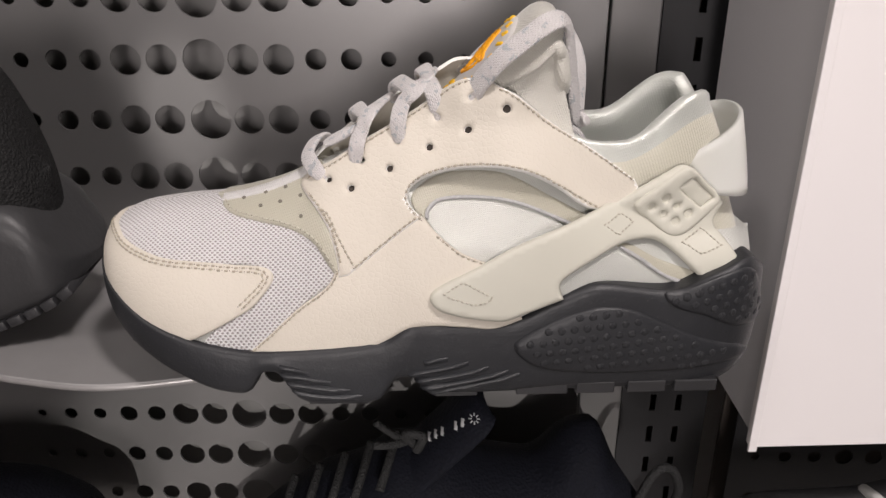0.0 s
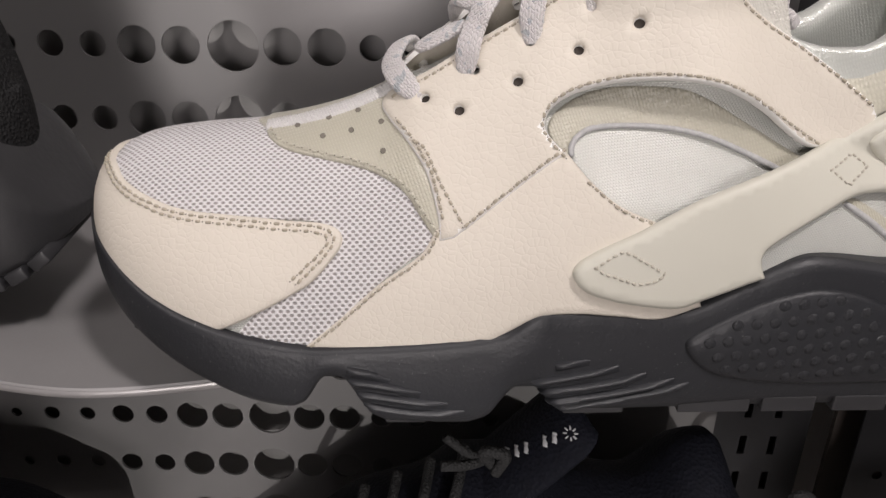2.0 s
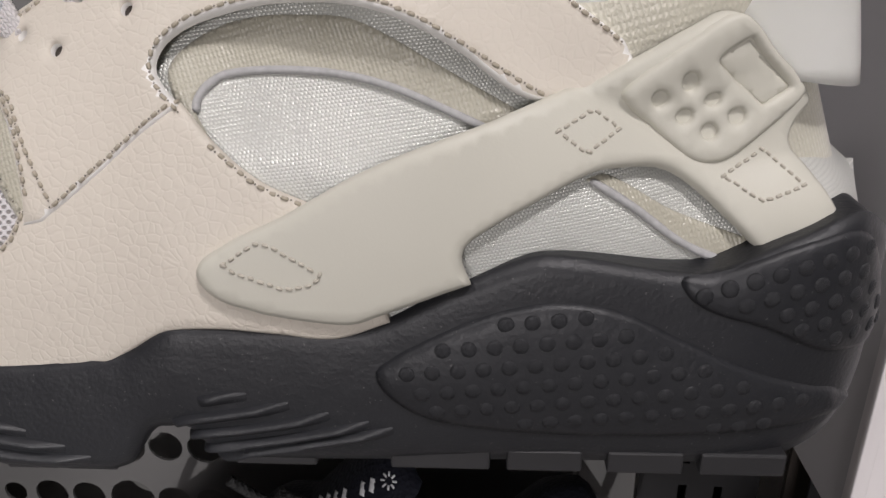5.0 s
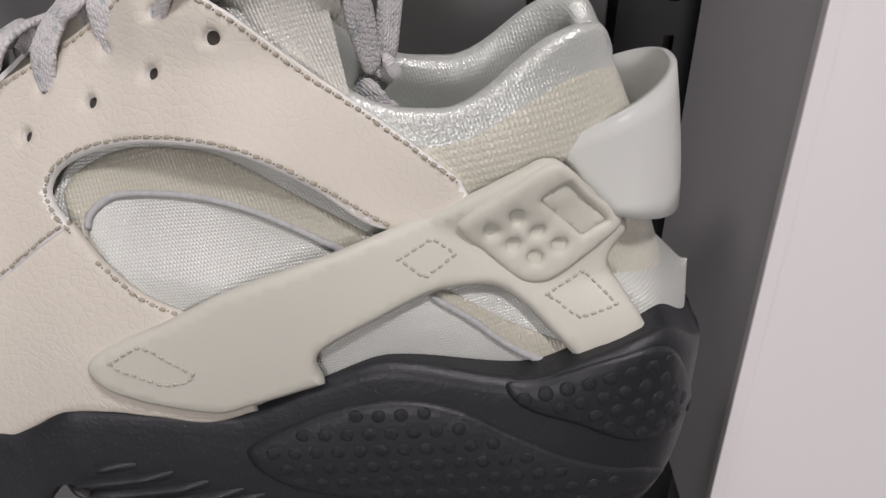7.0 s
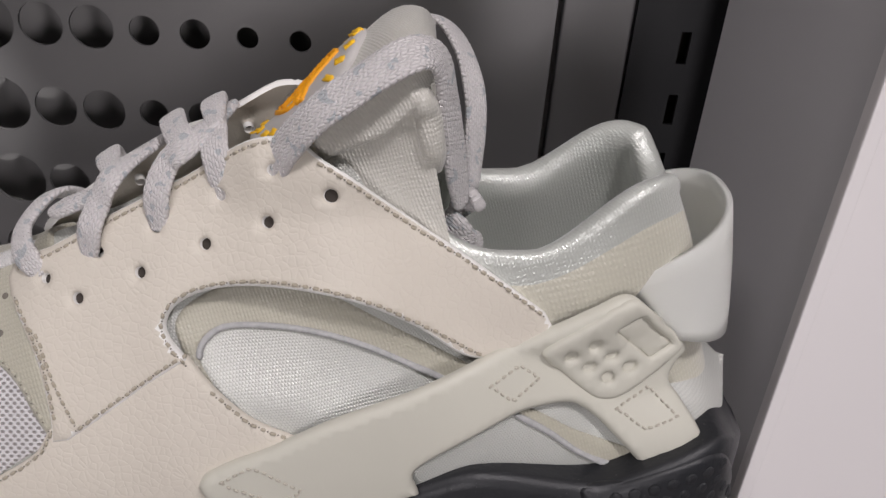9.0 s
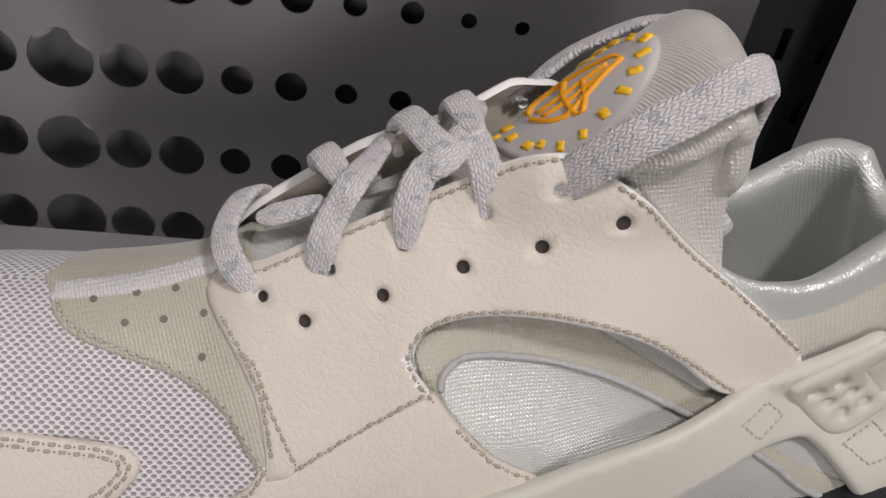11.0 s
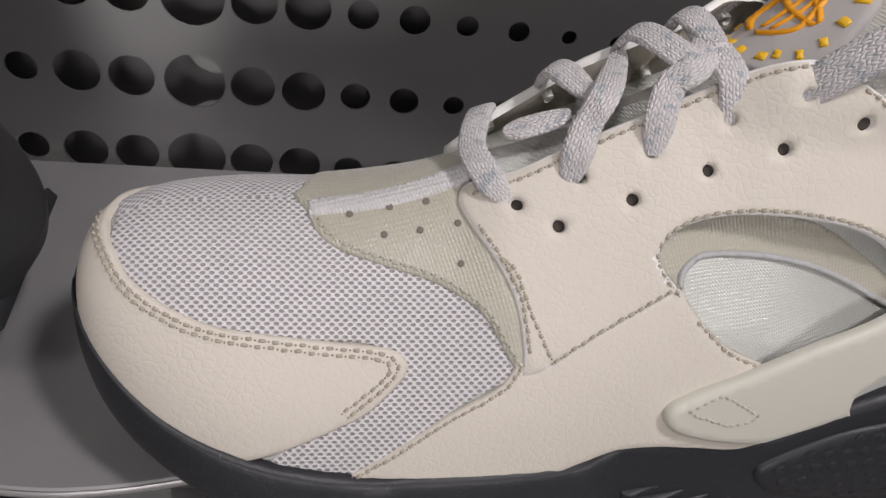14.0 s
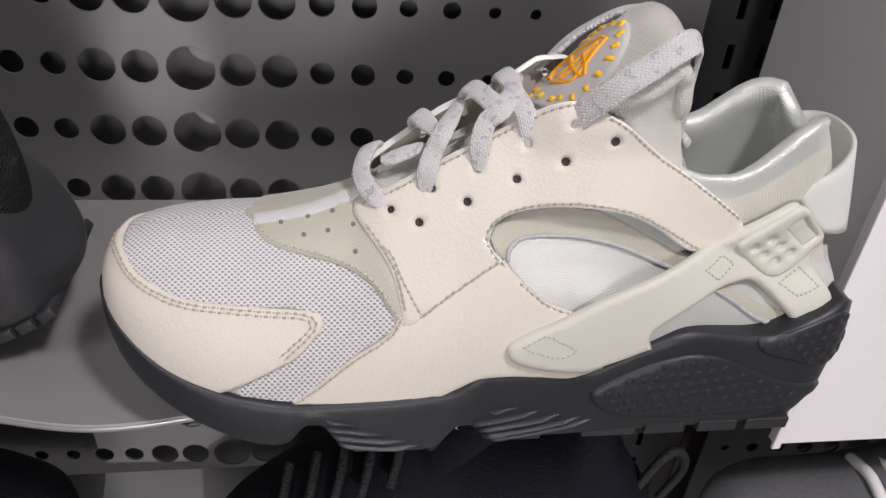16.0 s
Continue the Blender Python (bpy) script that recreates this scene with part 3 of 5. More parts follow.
# ---- pattern pieces of the upper, laid on the last ----
DIRECTIONS = {"S": (28, 0), "U": (50, 0), "T": (20, 40)}


def frame_of(key):
    a, b = (radians(v) for v in DIRECTIONS[key])
    d = Vector((math.sin(b) * math.cos(a), math.cos(b) * math.cos(a), -math.sin(a)))
    return Vector((math.cos(b), -math.sin(b), 0)), Vector((math.sin(b) * math.sin(a), math.cos(b) * math.sin(a), math.cos(a))), d


def flat(key, x, y, z):
    """Where a point of space lies on the pattern sheet of that direction."""
    e1, e2, _ = frame_of(key)
    p = Vector((x, y, z))
    return (p.dot(e1), p.dot(e2))


def drop_on(target, key, a, b):
    e1, e2, d = frame_of(key)
    base = e1 * a + e2 * b
    hit = target.ray_cast(base - d, d, 3.0)
    if hit[0] is None:
        best = None
        mid = 0.33 * d.dot(Vector((0, 1, 0))) + d.dot(Vector((0, 0, 1.15))) + d.dot(Vector((-0.05, 0, 0)))
        for k in range(-25, 26):
            r = target.find_nearest(base + d * (mid + 0.004 * k))
            if best is None or r[3] < best[3]:
                best = r
        hit = best
    return hit[0].copy(), hit[1].copy()


def inside(p, poly):
    c, j = False, len(poly) - 1
    for i in range(len(poly)):
        a, b = poly[i], poly[j]
        if (a.y > p.y) != (b.y > p.y) and p.x < (b.x - a.x) * (p.y - a.y) / (b.y - a.y) + a.x:
            c = not c
        j = i
    return c


def shift(line, d, closed=True):
    """The line moved sidewise by d, to its left when d is positive."""
    n, out = len(line), []
    for i, p in enumerate(line):
        a = line[i - 1] if closed or i else p
        b = line[(i + 1) % n] if closed or i + 1 < n else p
        t = b - a
        t = t.normalized() if t.length > 0 else Vector((1, 0))
        out.append(p + Vector((-t.y, t.x)) * d)
    return out


def area(poly):
    return 0.5 * sum(a.x * b.y - b.x * a.y for a, b in zip(poly, poly[1:] + poly[:1]))


def mirrored(bm):
    for v in bm.verts:
        v.co.y = 2 * yc(v.co.x) - v.co.y
    bmesh.ops.reverse_faces(bm, faces=bm.faces)
    return bm


def panel_mesh(outline, key, target, lift, h, holes=(), step=0.0022, edge=0.0007, half=False, dome=0.0, ease=2, ease_from=-1.0, white_rim=False):
    rim = curve2(outline)
    if area(rim) < 0:
        rim.reverse()
    verts, edges = [], []

    def loop(pts):
        n0 = len(verts)
        verts.extend(pts)
        edges.extend((n0 + i, n0 + (i + 1) % len(pts)) for i in range(len(pts)))
    loop(rim)
    hole_loops = []
    for hole in holes:
        pts = [Vector((hole[0] + hole[2] * math.cos(2 * math.pi * k / 16), hole[1] + hole[2] * math.sin(2 * math.pi * k / 16))) for k in range(16)] if isinstance(hole[0], float) else curve2(hole)
        if area(pts) < 0:
            pts.reverse()
        loop(pts)
        hole_loops.append(pts)
        verts.extend(q for q in shift(pts, -edge))
    verts.extend(q for q in shift(rim, edge)[::2] if inside(q, rim))
    xs, ys = [p.x for p in rim], [p.y for p in rim]
    inner = shift(rim, edge + step * 0.6)
    j = 0
    y = min(ys)
    while y < max(ys):
        x = min(xs) + (step / 2 if j % 2 else 0)
        while x < max(xs):
            q = Vector((x, y))
            if inside(q, rim) and min((q - r).length for r in rim[::2]) > edge + step * 0.4 and not any(min((q - r).length for r in hl) < edge + step * 0.4 or inside(q, hl) for hl in hole_loops):
                verts.append(q)
            x += step
        y += step * 0.87
        j += 1
    vo, _, fo, *_ = delaunay_2d_cdt(verts, edges, [], 1, 1e-7)
    bm = bmesh.new()
    uv = bm.loops.layers.uv.new("pattern")
    bv = [bm.verts.new(drop_on(target, key, v.x, v.y)[0]) for v in vo]
    sheet = {v: q for v, q in zip(bv, vo)}
    for f in fo:
        c = sum((vo[i] for i in f), Vector((0, 0))) / len(f)
        if inside(c, rim) and not any(inside(c, hl) for hl in hole_loops):
            bm.faces.new([bv[i] for i in f])
    for v in [v for v in bm.verts if not v.link_faces]:
        bm.verts.remove(v)
    d = frame_of(key)[2]
    for _ in range(ease):
        depth = {v: v.co.dot(d) for v in bm.verts}
        for v in bm.verts:
            near = [depth[e.other_vert(v)] for e in v.link_edges]
            v.co += d * (0.6 * max(0.0, min(1.0, (sheet[v].x - ease_from) / 0.02)) * (sum(near) / len(near) - depth[v]))
    bm.normal_update()
    flip = [f for f in bm.faces if f.normal.dot(d) > 0]
    bmesh.ops.reverse_faces(bm, faces=flip)
    bm.normal_update()
    normal = {v: v.normal.copy() for v in bm.verts}
    for _ in range(6):
        normal = {v: (sum((normal[e.other_vert(v)] for e in v.link_edges), normal[v])).normalized() for v in bm.verts}
    border = {v for e in bm.edges if e.is_boundary for v in e.verts}
    low = {}
    if dome:
        far = {v: min((sheet[v] - r).length for r in rim[::2]) for v in bm.verts}
    border_edges = [e for e in bm.edges if e.is_boundary]
    base = {v: v.co.copy() for v in bm.verts}
    for v in list(bm.verts):
        k = h * 0.5 if v in border else h
        if dome:
            k += dome * (1 - math.exp(-far[v] / 0.006))
        v.co = base[v] + normal[v] * (lift + k)
        if v in border:
            low[v] = bm.verts.new(base[v] + normal[v] * (lift - 0.0006))
            sheet[low[v]] = sheet[v]
    for e in border_edges:
        a, b = e.verts
        f = e.link_faces[0]
        order = [lp.vert for lp in f.loops]
        if order[(order.index(a) + 1) % len(order)] != b:
            a, b = b, a
        bm.faces.new((b, a, low[a], low[b])).material_index = 1
    for f in bm.faces:
        if white_rim and any(v in border for v in f.verts) and not any((sheet[v] - Vector(q[:2])).length < 0.004 for q in holes if isinstance(q[0], float) for v in f.verts):
            f.material_index = 1
        for lp in f.loops:
            lp[uv].uv = sheet[lp.vert]
    if half:
        bmesh.ops.bisect_plane(bm, geom=list(bm.verts) + list(bm.edges) + list(bm.faces), plane_co=(0, YC, 0), plane_no=(0, 1, 0), clear_outer=True)
        other = bmesh.new()
        me = bpy.data.meshes.new("tmp")
        bm.to_mesh(me)
        other.from_mesh(me)
        mirrored(other).to_mesh(me)
        other.free()
        bm.from_mesh(me)
        bpy.data.meshes.remove(me)
        bmesh.ops.remove_doubles(bm, verts=[v for v in bm.verts if abs(v.co.y - YC) < 0.0003], dist=0.0004)
    return bm


SKINS = {}


def flared(bm):
    """Stands the eyestay's upper edge off the tongue."""
    d = frame_of("S")[2]
    e2 = frame_of("S")[1]
    for v in bm.verts:
        b = v.co.dot(e2)
        k = max(0.0, min(1.0, (b - 1.2215) / 0.018))
        g = max(0.0, min(1.0, (v.co.x + 0.012) / 0.020)) * max(0.0, min(1.0, (0.050 - v.co.x) / 0.018))
        v.co -= d * (0.0060 * k * k * (3 - 2 * k) * g)
    return bm


def both_sides(name, outline, key, target, lift, h, material, parent, label="", **kw):
    """The piece on the outer side and its twin on the inner side."""
    bm = panel_mesh(outline, key, target, lift, h, **kw)
    twin = mirrored(bm.copy())
    SKINS[name] = skin(bm)
    ob = part(name, bm, material, parent, label)
    part(name, twin, material, parent, label)
    return ob


def stitches(line, key, target, lift, parent, pitch=0.0027, length=0.0021, r=0.00050, material=None, name="stitching", twin=False, gap_shade=True):
    bm = bmesh.new()
    run, marks = 0.0, []
    for a, b in zip(line, line[1:]):
        seg = (b - a).length
        while run <= seg and seg > 0:
            marks.append(a.lerp(b, run / seg))
            run += pitch
        run -= seg
    pts = [drop_on(target, key, q.x, q.y) for q in marks]
    for i, (p, n) in enumerate(pts):
        q = pts[i + 1][0] if i + 1 < len(pts) else p * 2 - pts[i - 1][0]
        t = (q - p)
        if t.length > pitch * 2.5 or t.length < 1e-6:
            continue
        t.normalize()
        if n.dot(frame_of(key)[2]) > 0:
            n = -n
        s = n.cross(t).normalized()
        # flat dark diamonds paint the shade in the gaps between stitches
        if gap_shade:
            mid = (p + q) / 2 + n * (lift + 0.00025)
            bm.faces.new([bm.verts.new(mid + t * a + s * b) for a, b in ((-0.0003, 0), (0, -0.0003), (0.0003, 0), (0, 0.0003))]).material_index = 1
            t = (t + s * 0.10).normalized()
            s = n.cross(t).normalized()
        c = p + n * lift + s * random.uniform(-0.00012, 0.00012)
        ln = length * random.uniform(0.9, 1.08)
        tips = [bm.verts.new(c - t * ln / 2 - n * 0.0004), bm.verts.new(c + t * ln / 2 - n * 0.0004)]
        rings = []
        for k in (-0.28, 0.28):
            rings.append([bm.verts.new(c + t * ln * k + (s * math.cos(g) + n * math.sin(g)) * r) for g in (0, 1.05, 2.09, 3.14, 4.19, 5.24)])
        for j in range(6):
            m = (j + 1) % 6
            bm.faces.new((tips[0], rings[0][m], rings[0][j]))
            bm.faces.new((rings[0][j], rings[0][m], rings[1][m], rings[1][j]))
            bm.faces.new((tips[1], rings[1][j], rings[1][m]))
    if twin:
        part(name, mirrored(bm.copy()), material or THREAD, parent)
    ob = part(name, bm, material or THREAD, parent)
    ob.data.materials.append(PIN_SHADE)
    return ob


def seam(outline, i, j, inset, *args, **kw):
    """Stitching along control points i to j of a piece, set in from its edge."""
    d = inset if area(curve2(outline)) > 0 else -inset
    return stitches(shift(curve2(outline[i:j + 1], False), d, False), *args, **kw)


# control points of the pattern pieces; a third value of 1 marks a corner
EYESTAY = [(-0.0614, 1.203), (-0.0591, 1.2073), (-0.0476, 1.2126), (-0.0337, 1.2206), (-0.0175, 1.2291), (-0.0019, 1.2377), (0.0061, 1.2416), (0.0135, 1.2432), (0.0197, 1.2422), (0.0259, 1.238), (0.0327, 1.2341), (0.047, 1.225), (0.062, 1.2164), (0.0842, 1.2019, 1), (0.0889, 1.1943, 1), (0.0666, 1.1886), (0.049, 1.1975), (0.0356, 1.203), (0.0211, 1.2057), (0.0077, 1.206), (-0.0043, 1.2038), (-0.0117, 1.1998), (-0.0143, 1.195), (-0.013, 1.191), (-0.0084, 1.1859, 1), (-0.0173, 1.1795), (-0.0282, 1.1711), (-0.0404, 1.1619, 1), (-0.045, 1.161, 1), (-0.0453, 1.1678), (-0.0484, 1.1804), (-0.0517, 1.1872), (-0.0555, 1.1931), (-0.0593, 1.1984)]
QUARTER = [(-0.0868, 1.1286, 1), (-0.0768, 1.1365), (-0.0639, 1.1476), (-0.0504, 1.1572), (-0.0445, 1.1609, 1), (-0.0376, 1.1639, 1), (-0.035, 1.1653), (-0.0248, 1.1721), (-0.0127, 1.1804), (-0.0072, 1.1834, 1), (-0.001, 1.178), (0.0083, 1.1706), (0.0194, 1.1659, 1), (0.0296, 1.1581), (0.0352, 1.1415, 1), (0.0228, 1.1377), (0.0104, 1.1385), (-0.0019, 1.1394), (-0.0143, 1.1386), (-0.0234, 1.1341), (-0.0301, 1.1309), (-0.0534, 1.1282), (-0.0667, 1.127)]
BAND = [(-0.0117, 1.1893), (-0.0129, 1.1953), (-0.0081, 1.2011), (0.0014, 1.2055), (0.0167, 1.2061), (0.0283, 1.204), (0.0452, 1.1958), (0.0686, 1.1843, 1), (0.0612, 1.1804, 1), (0.0454, 1.1868), (0.034, 1.1911), (0.0224, 1.1937), (0.0108, 1.1945), (-0.001, 1.1935), (-0.0054, 1.1909), (-0.0072, 1.1875), (-0.0023, 1.1787, 1), (-0.0082, 1.1834)]
FELT = [(-0.0071, 1.1858), (-0.0068, 1.189), (-0.0047, 1.1923), (-0.0002, 1.1949), (0.0108, 1.1957), (0.0224, 1.1949), (0.034, 1.1925), (0.0451, 1.1884), (0.0614, 1.1812), (0.0602, 1.1802), (0.0452, 1.1866), (0.034, 1.1908), (0.0224, 1.1933), (0.0108, 1.1941), (-0.0003, 1.1932), (-0.0036, 1.1908), (-0.0054, 1.1882), (-0.0057, 1.1853)]
BAND2 = [(0.0773, 1.1726, 1), (0.0822, 1.1739), (0.0975, 1.1668), (0.1252, 1.1579, 1), (0.1116, 1.1545, 1), (0.0995, 1.1588), (0.0888, 1.1657)]
FELT2 = [(0.0781, 1.1719), (0.079, 1.1728), (0.089, 1.1676), (0.0996, 1.1607), (0.111, 1.1561), (0.1099, 1.1549), (0.0989, 1.1592), (0.0881, 1.1661)]
STRAP = [(-0.0055, 1.1527), (-0.0029, 1.1475), (0.0064, 1.1441), (0.0179, 1.1422), (0.0274, 1.1418), (0.0343, 1.1441), (0.0526, 1.1508, 1), (0.0507, 1.1558), (0.0514, 1.1586), (0.0555, 1.1616), (0.0639, 1.1664), (0.0776, 1.1736), (0.0859, 1.1753), (0.094, 1.1754), (0.1011, 1.1717), (0.1102, 1.164), (0.118, 1.1577), (0.1211, 1.1584), (0.1285, 1.163), (0.1355, 1.1643, 1), (0.1297, 1.1717), (0.1255, 1.1772), (0.122, 1.1831), (0.1232, 1.1878), (0.1261, 1.1923), (0.1244, 1.1958), (0.12, 1.1997), (0.1119, 1.2051), (0.1073, 1.2078), (0.1035, 1.2078), (0.0993, 1.2056), (0.0863, 1.1986), (0.0581, 1.1842), (0.0306, 1.1729), (0.0128, 1.1635), (0.0006, 1.1578)]
PODPLATE = [(0.0837, 1.1926), (0.0852, 1.1948), (0.0943, 1.201), (0.104, 1.2074), (0.1078, 1.2078), (0.1154, 1.2022), (0.1226, 1.1964), (0.1235, 1.1938), (0.1182, 1.1878), (0.1086, 1.1794), (0.1033, 1.1781), (0.0992, 1.1794), (0.0909, 1.1863)]
LOZENGE = [(0.1034, 1.1996, 1), (0.1036, 1.2004, 1), (0.1088, 1.2040, 1), (0.1097, 1.2039, 1), (0.1196, 1.1953, 1), (0.1196, 1.1944, 1), (0.1147, 1.1909, 1), (0.1138, 1.1910, 1)]
DIAM = [(0.0007, 1.1528), (0.0074, 1.1570), (0.0106, 1.1568), (0.0215, 1.1507), (0.0195, 1.1488), (0.0136, 1.1476), (0.0028, 1.1511)]
RECT = [(0.0707, 1.1814), (0.0783, 1.1868), (0.0842, 1.1832), (0.0768, 1.1770)]
RECT2 = [(0.1077, 1.1741), (0.1166, 1.1805), (0.1254, 1.1723), (0.1163, 1.1684)]
DIMPLES = [(0.0978, 1.1957), (0.0919, 1.1922), (0.1034, 1.192), (0.0979, 1.1883), (0.109, 1.1883), (0.1035, 1.1848)]
CAP = [(-0.3427, 1.1545), (-0.3288, 1.1514), (-0.3201, 1.1477), (-0.3097, 1.1452), (-0.2976, 1.1441), (-0.285, 1.1458), (-0.2705, 1.1481), (-0.2603, 1.1497), (-0.256, 1.1475), (-0.256, 1.142), (-0.2622, 1.1292)]
MESH = [(-0.1498, 1.0184), (-0.1479, 1.0059), (-0.1352, 0.9908), (-0.1084, 0.983), (-0.079, 0.9786), (-0.0893, 0.9642), (-0.1046, 0.952, 1), (-0.0849, 0.9482, 1), (-0.0727, 0.957), (-0.0608, 0.9664), (-0.0445, 0.9754, 1), (-0.0478, 0.9843), (-0.0592, 0.9974), (-0.0748, 1.004), (-0.0903, 1.009), (-0.0949, 1.0181)]
VAMP = [(-0.1001, 1.0165), (-0.0978, 1.011), (-0.0929, 1.0063), (-0.0806, 1.0016), (-0.0695, 0.9981), (-0.0619, 0.9943), (-0.0555, 0.989), (-0.0501, 0.9809), (-0.0451, 0.974, 1), (-0.0429, 0.9762), (-0.0503, 0.989), (-0.0543, 0.9995), (-0.0576, 1.0118), (-0.0578, 1.0208), (-0.0553, 1.0239, 1)]
VDOTS = [(-0.089, 1.0149), (-0.079, 1.0169), (-0.0696, 1.0183), (-0.0805, 1.0094), (-0.0716, 1.0106), (-0.0614, 1.0021), (-0.062, 1.0122)]
POD = [(0.0317, 1.1289), (0.0339, 1.1319), (0.044, 1.1376), (0.0551, 1.1425), (0.0672, 1.1456), (0.0768, 1.1458), (0.0879, 1.1434), (0.1007, 1.1377), (0.1151, 1.1318), (0.1306, 1.1281), (0.1388, 1.1272), (0.1449, 1.124), (0.133, 1.1194), (0.114, 1.1166), (0.0883, 1.1153), (0.062, 1.1159), (0.0437, 1.1187), (0.0349, 1.1237)]
HEELPOD = [(0.0983, 1.1497), (0.1115, 1.1547), (0.1258, 1.1599), (0.1381, 1.1623), (0.1455, 1.1557), (0.1515, 1.1421), (0.1351, 1.1362), (0.1188, 1.1406)]
EYELETS = [(-0.0386, 1.1995), (-0.0214, 1.2074), (-0.0042, 1.2158), (0.0123, 1.2223), (0.0279, 1.2295)]
LACE_EYELETS = [(-0.0485, 1.2038), (-0.0337, 1.2117), (-0.0176, 1.2192), (-0.0003, 1.2283), (0.0137, 1.235)]
SEAM = [(-0.0087, 1.1859), (-0.0173, 1.1798), (-0.0282, 1.1714), (-0.0377, 1.1639)]
FLAP = [(-0.0547, 1.1903), (-0.0506, 1.19), (-0.045, 1.1784), (-0.0384, 1.166)]
RIBS = [[(-0.0735, 1.1214), (-0.0668, 1.12), (-0.0606, 1.1175)],
        [(-0.0727, 1.1177), (-0.0609, 1.1159), (-0.0509, 1.1131)],
        [(-0.0704, 1.1138), (-0.0552, 1.1113), (-0.0423, 1.1094)],
        [(-0.068, 1.1099), (-0.0534, 1.1073), (-0.0368, 1.1067)],
        [(-0.0088, 1.122), (-0.0036, 1.1229), (0.0021, 1.1231)],
        [(-0.0157, 1.1167), (-0.0025, 1.1188), (0.0117, 1.1211)],
        [(-0.0123, 1.1136), (0.0039, 1.1156), (0.0208, 1.1187)],
        [(-0.0094, 1.1101), (0.0104, 1.1129), (0.03, 1.1167)],
        [(-0.0066, 1.1081), (0.0157, 1.1116), (0.0354, 1.1152)]]
CAP += [flat("T", x, YC - half_width(x) - 0.001, FEATHER(x) - 0.003) for x in (-0.118, -0.130, -0.142, -0.151, -0.156)]
CAP += [flat("T", -0.1585, YC, 1.142), flat("T", -0.1580, YC + 0.006, 1.142), flat("T", -0.1555, YC + 0.006, 1.162), flat("T", -0.1545, YC, 1.163)]
MESH[4:7] = [(MESH[4][0] + 0.001, MESH[4][1]), (MESH[5][0] - 0.005, MESH[5][1]), (MESH[6][0] - 0.008, MESH[6][1] - 0.003, 1)]
MESH += [flat("U", x, YC + 0.006, CREST(x)) for x in (-0.098, -0.115, -0.130, -0.143)] + [flat("U", -0.1535, YC + 0.006, 1.163), flat("U", -0.1555, YC - 0.004, 1.160)]
VAMP[9:15] = [(q[0] + 0.0045,) + tuple(q[1:]) for q in VAMP[9:15]]
VAMP += [flat("U", -0.056, YC + 0.006, CREST(-0.056)) + (1,), flat("U", -0.075, YC + 0.006, CREST(-0.075)), flat("U", -0.095, YC + 0.006, CREST(-0.095)), flat("U", -0.1035, YC + 0.004, CREST(-0.1035))]

mesh_top = part("toe_mesh", panel_mesh(MESH, "U", BODY, 0.0, 0.0007, half=True), FABRIC, sneaker, "pale grey open mesh over the toes")
vamp = part("vamp", panel_mesh(VAMP, "U", BODY, 0.0005, 0.0011, half=True, step=0.0018), SAGE, sneaker, "perforated sage satin vamp")
# flat dark discs paint the shade in the vamp's small holes
for a, b in VDOTS:
    part("perforation_shade", panel_mesh([(a + 0.0009 * math.cos(g), b + 0.0009 * math.sin(g)) for g in (0, 0.79, 1.57, 2.36, 3.14, 3.93, 4.71, 5.5)], "U", BODY, 0.0019, 0.0001, edge=0.0002), PIN_SHADE, vamp)
cap_mesh = panel_mesh(CAP, "T", BODY, 0.0006, 0.0015, half=True, step=0.0028)
SKINS["toe_cap"] = skin(cap_mesh)
toe_cap = part("toe_cap", cap_mesh, CREAM, sneaker, "cream leather toe cap")
seam(CAP, 0, 10, 0.0010, "T", SKINS["toe_cap"], 0.0001, toe_cap)
seam(CAP, 0, 10, 0.0026, "T", SKINS["toe_cap"], 0.0001, toe_cap)
seam(VAMP, 0, 8, 0.0016, "U", BODY, 0.0017, vamp, material=SAGE)

QUARTER[4:10] = [(q[0] - 0.0015, q[1] + 0.0035) + tuple(q[2:]) for q in QUARTER[4:10]]
quarter = both_sides("quarter", QUARTER, "S", BODY, 0.0008, 0.0014, CREAM, sneaker, "cream leather quarter panel")
seam(QUARTER, 0, 4, 0.0012, "S", SKINS["quarter"], 0.0001, quarter)
seam(QUARTER, 10, 12, 0.0012, "S", SKINS["quarter"], 0.0001, quarter)
for outline, name, material, lift, h in ((BAND, "window_lining", SAGE, 0.0, 0.0006), (FELT, "felt_edge", EDGE, 0.0004, 0.0011), (BAND2, "window_lining", SAGE, 0.0, 0.0006), (FELT2, "felt_edge", EDGE, 0.0004, 0.0011)):
    part(name, panel_mesh(outline, "S", DENTED, lift, h, step=0.0016, edge=0.0005), material, sneaker)
holes = [(a, b, 0.00155) for a, b in EYELETS] + [(a, b, 0.0014) for a, b in LACE_EYELETS]
bm = panel_mesh(EYESTAY, "S", FULL, 0.0011, 0.0018, holes=holes, ease=30, ease_from=0.012, white_rim=True)
flared(bm)
SKINS["eyestay"] = skin(bm)
far_eyestay = mirrored(bm.copy())
for v in far_eyestay.verts:
    v.co.z += 0.0095 * max(0.0, min(1.0, (v.co.z - 1.185) / 0.03)) * max(0.0, min(1.0, (0.016 - v.co.x) / 0.045))
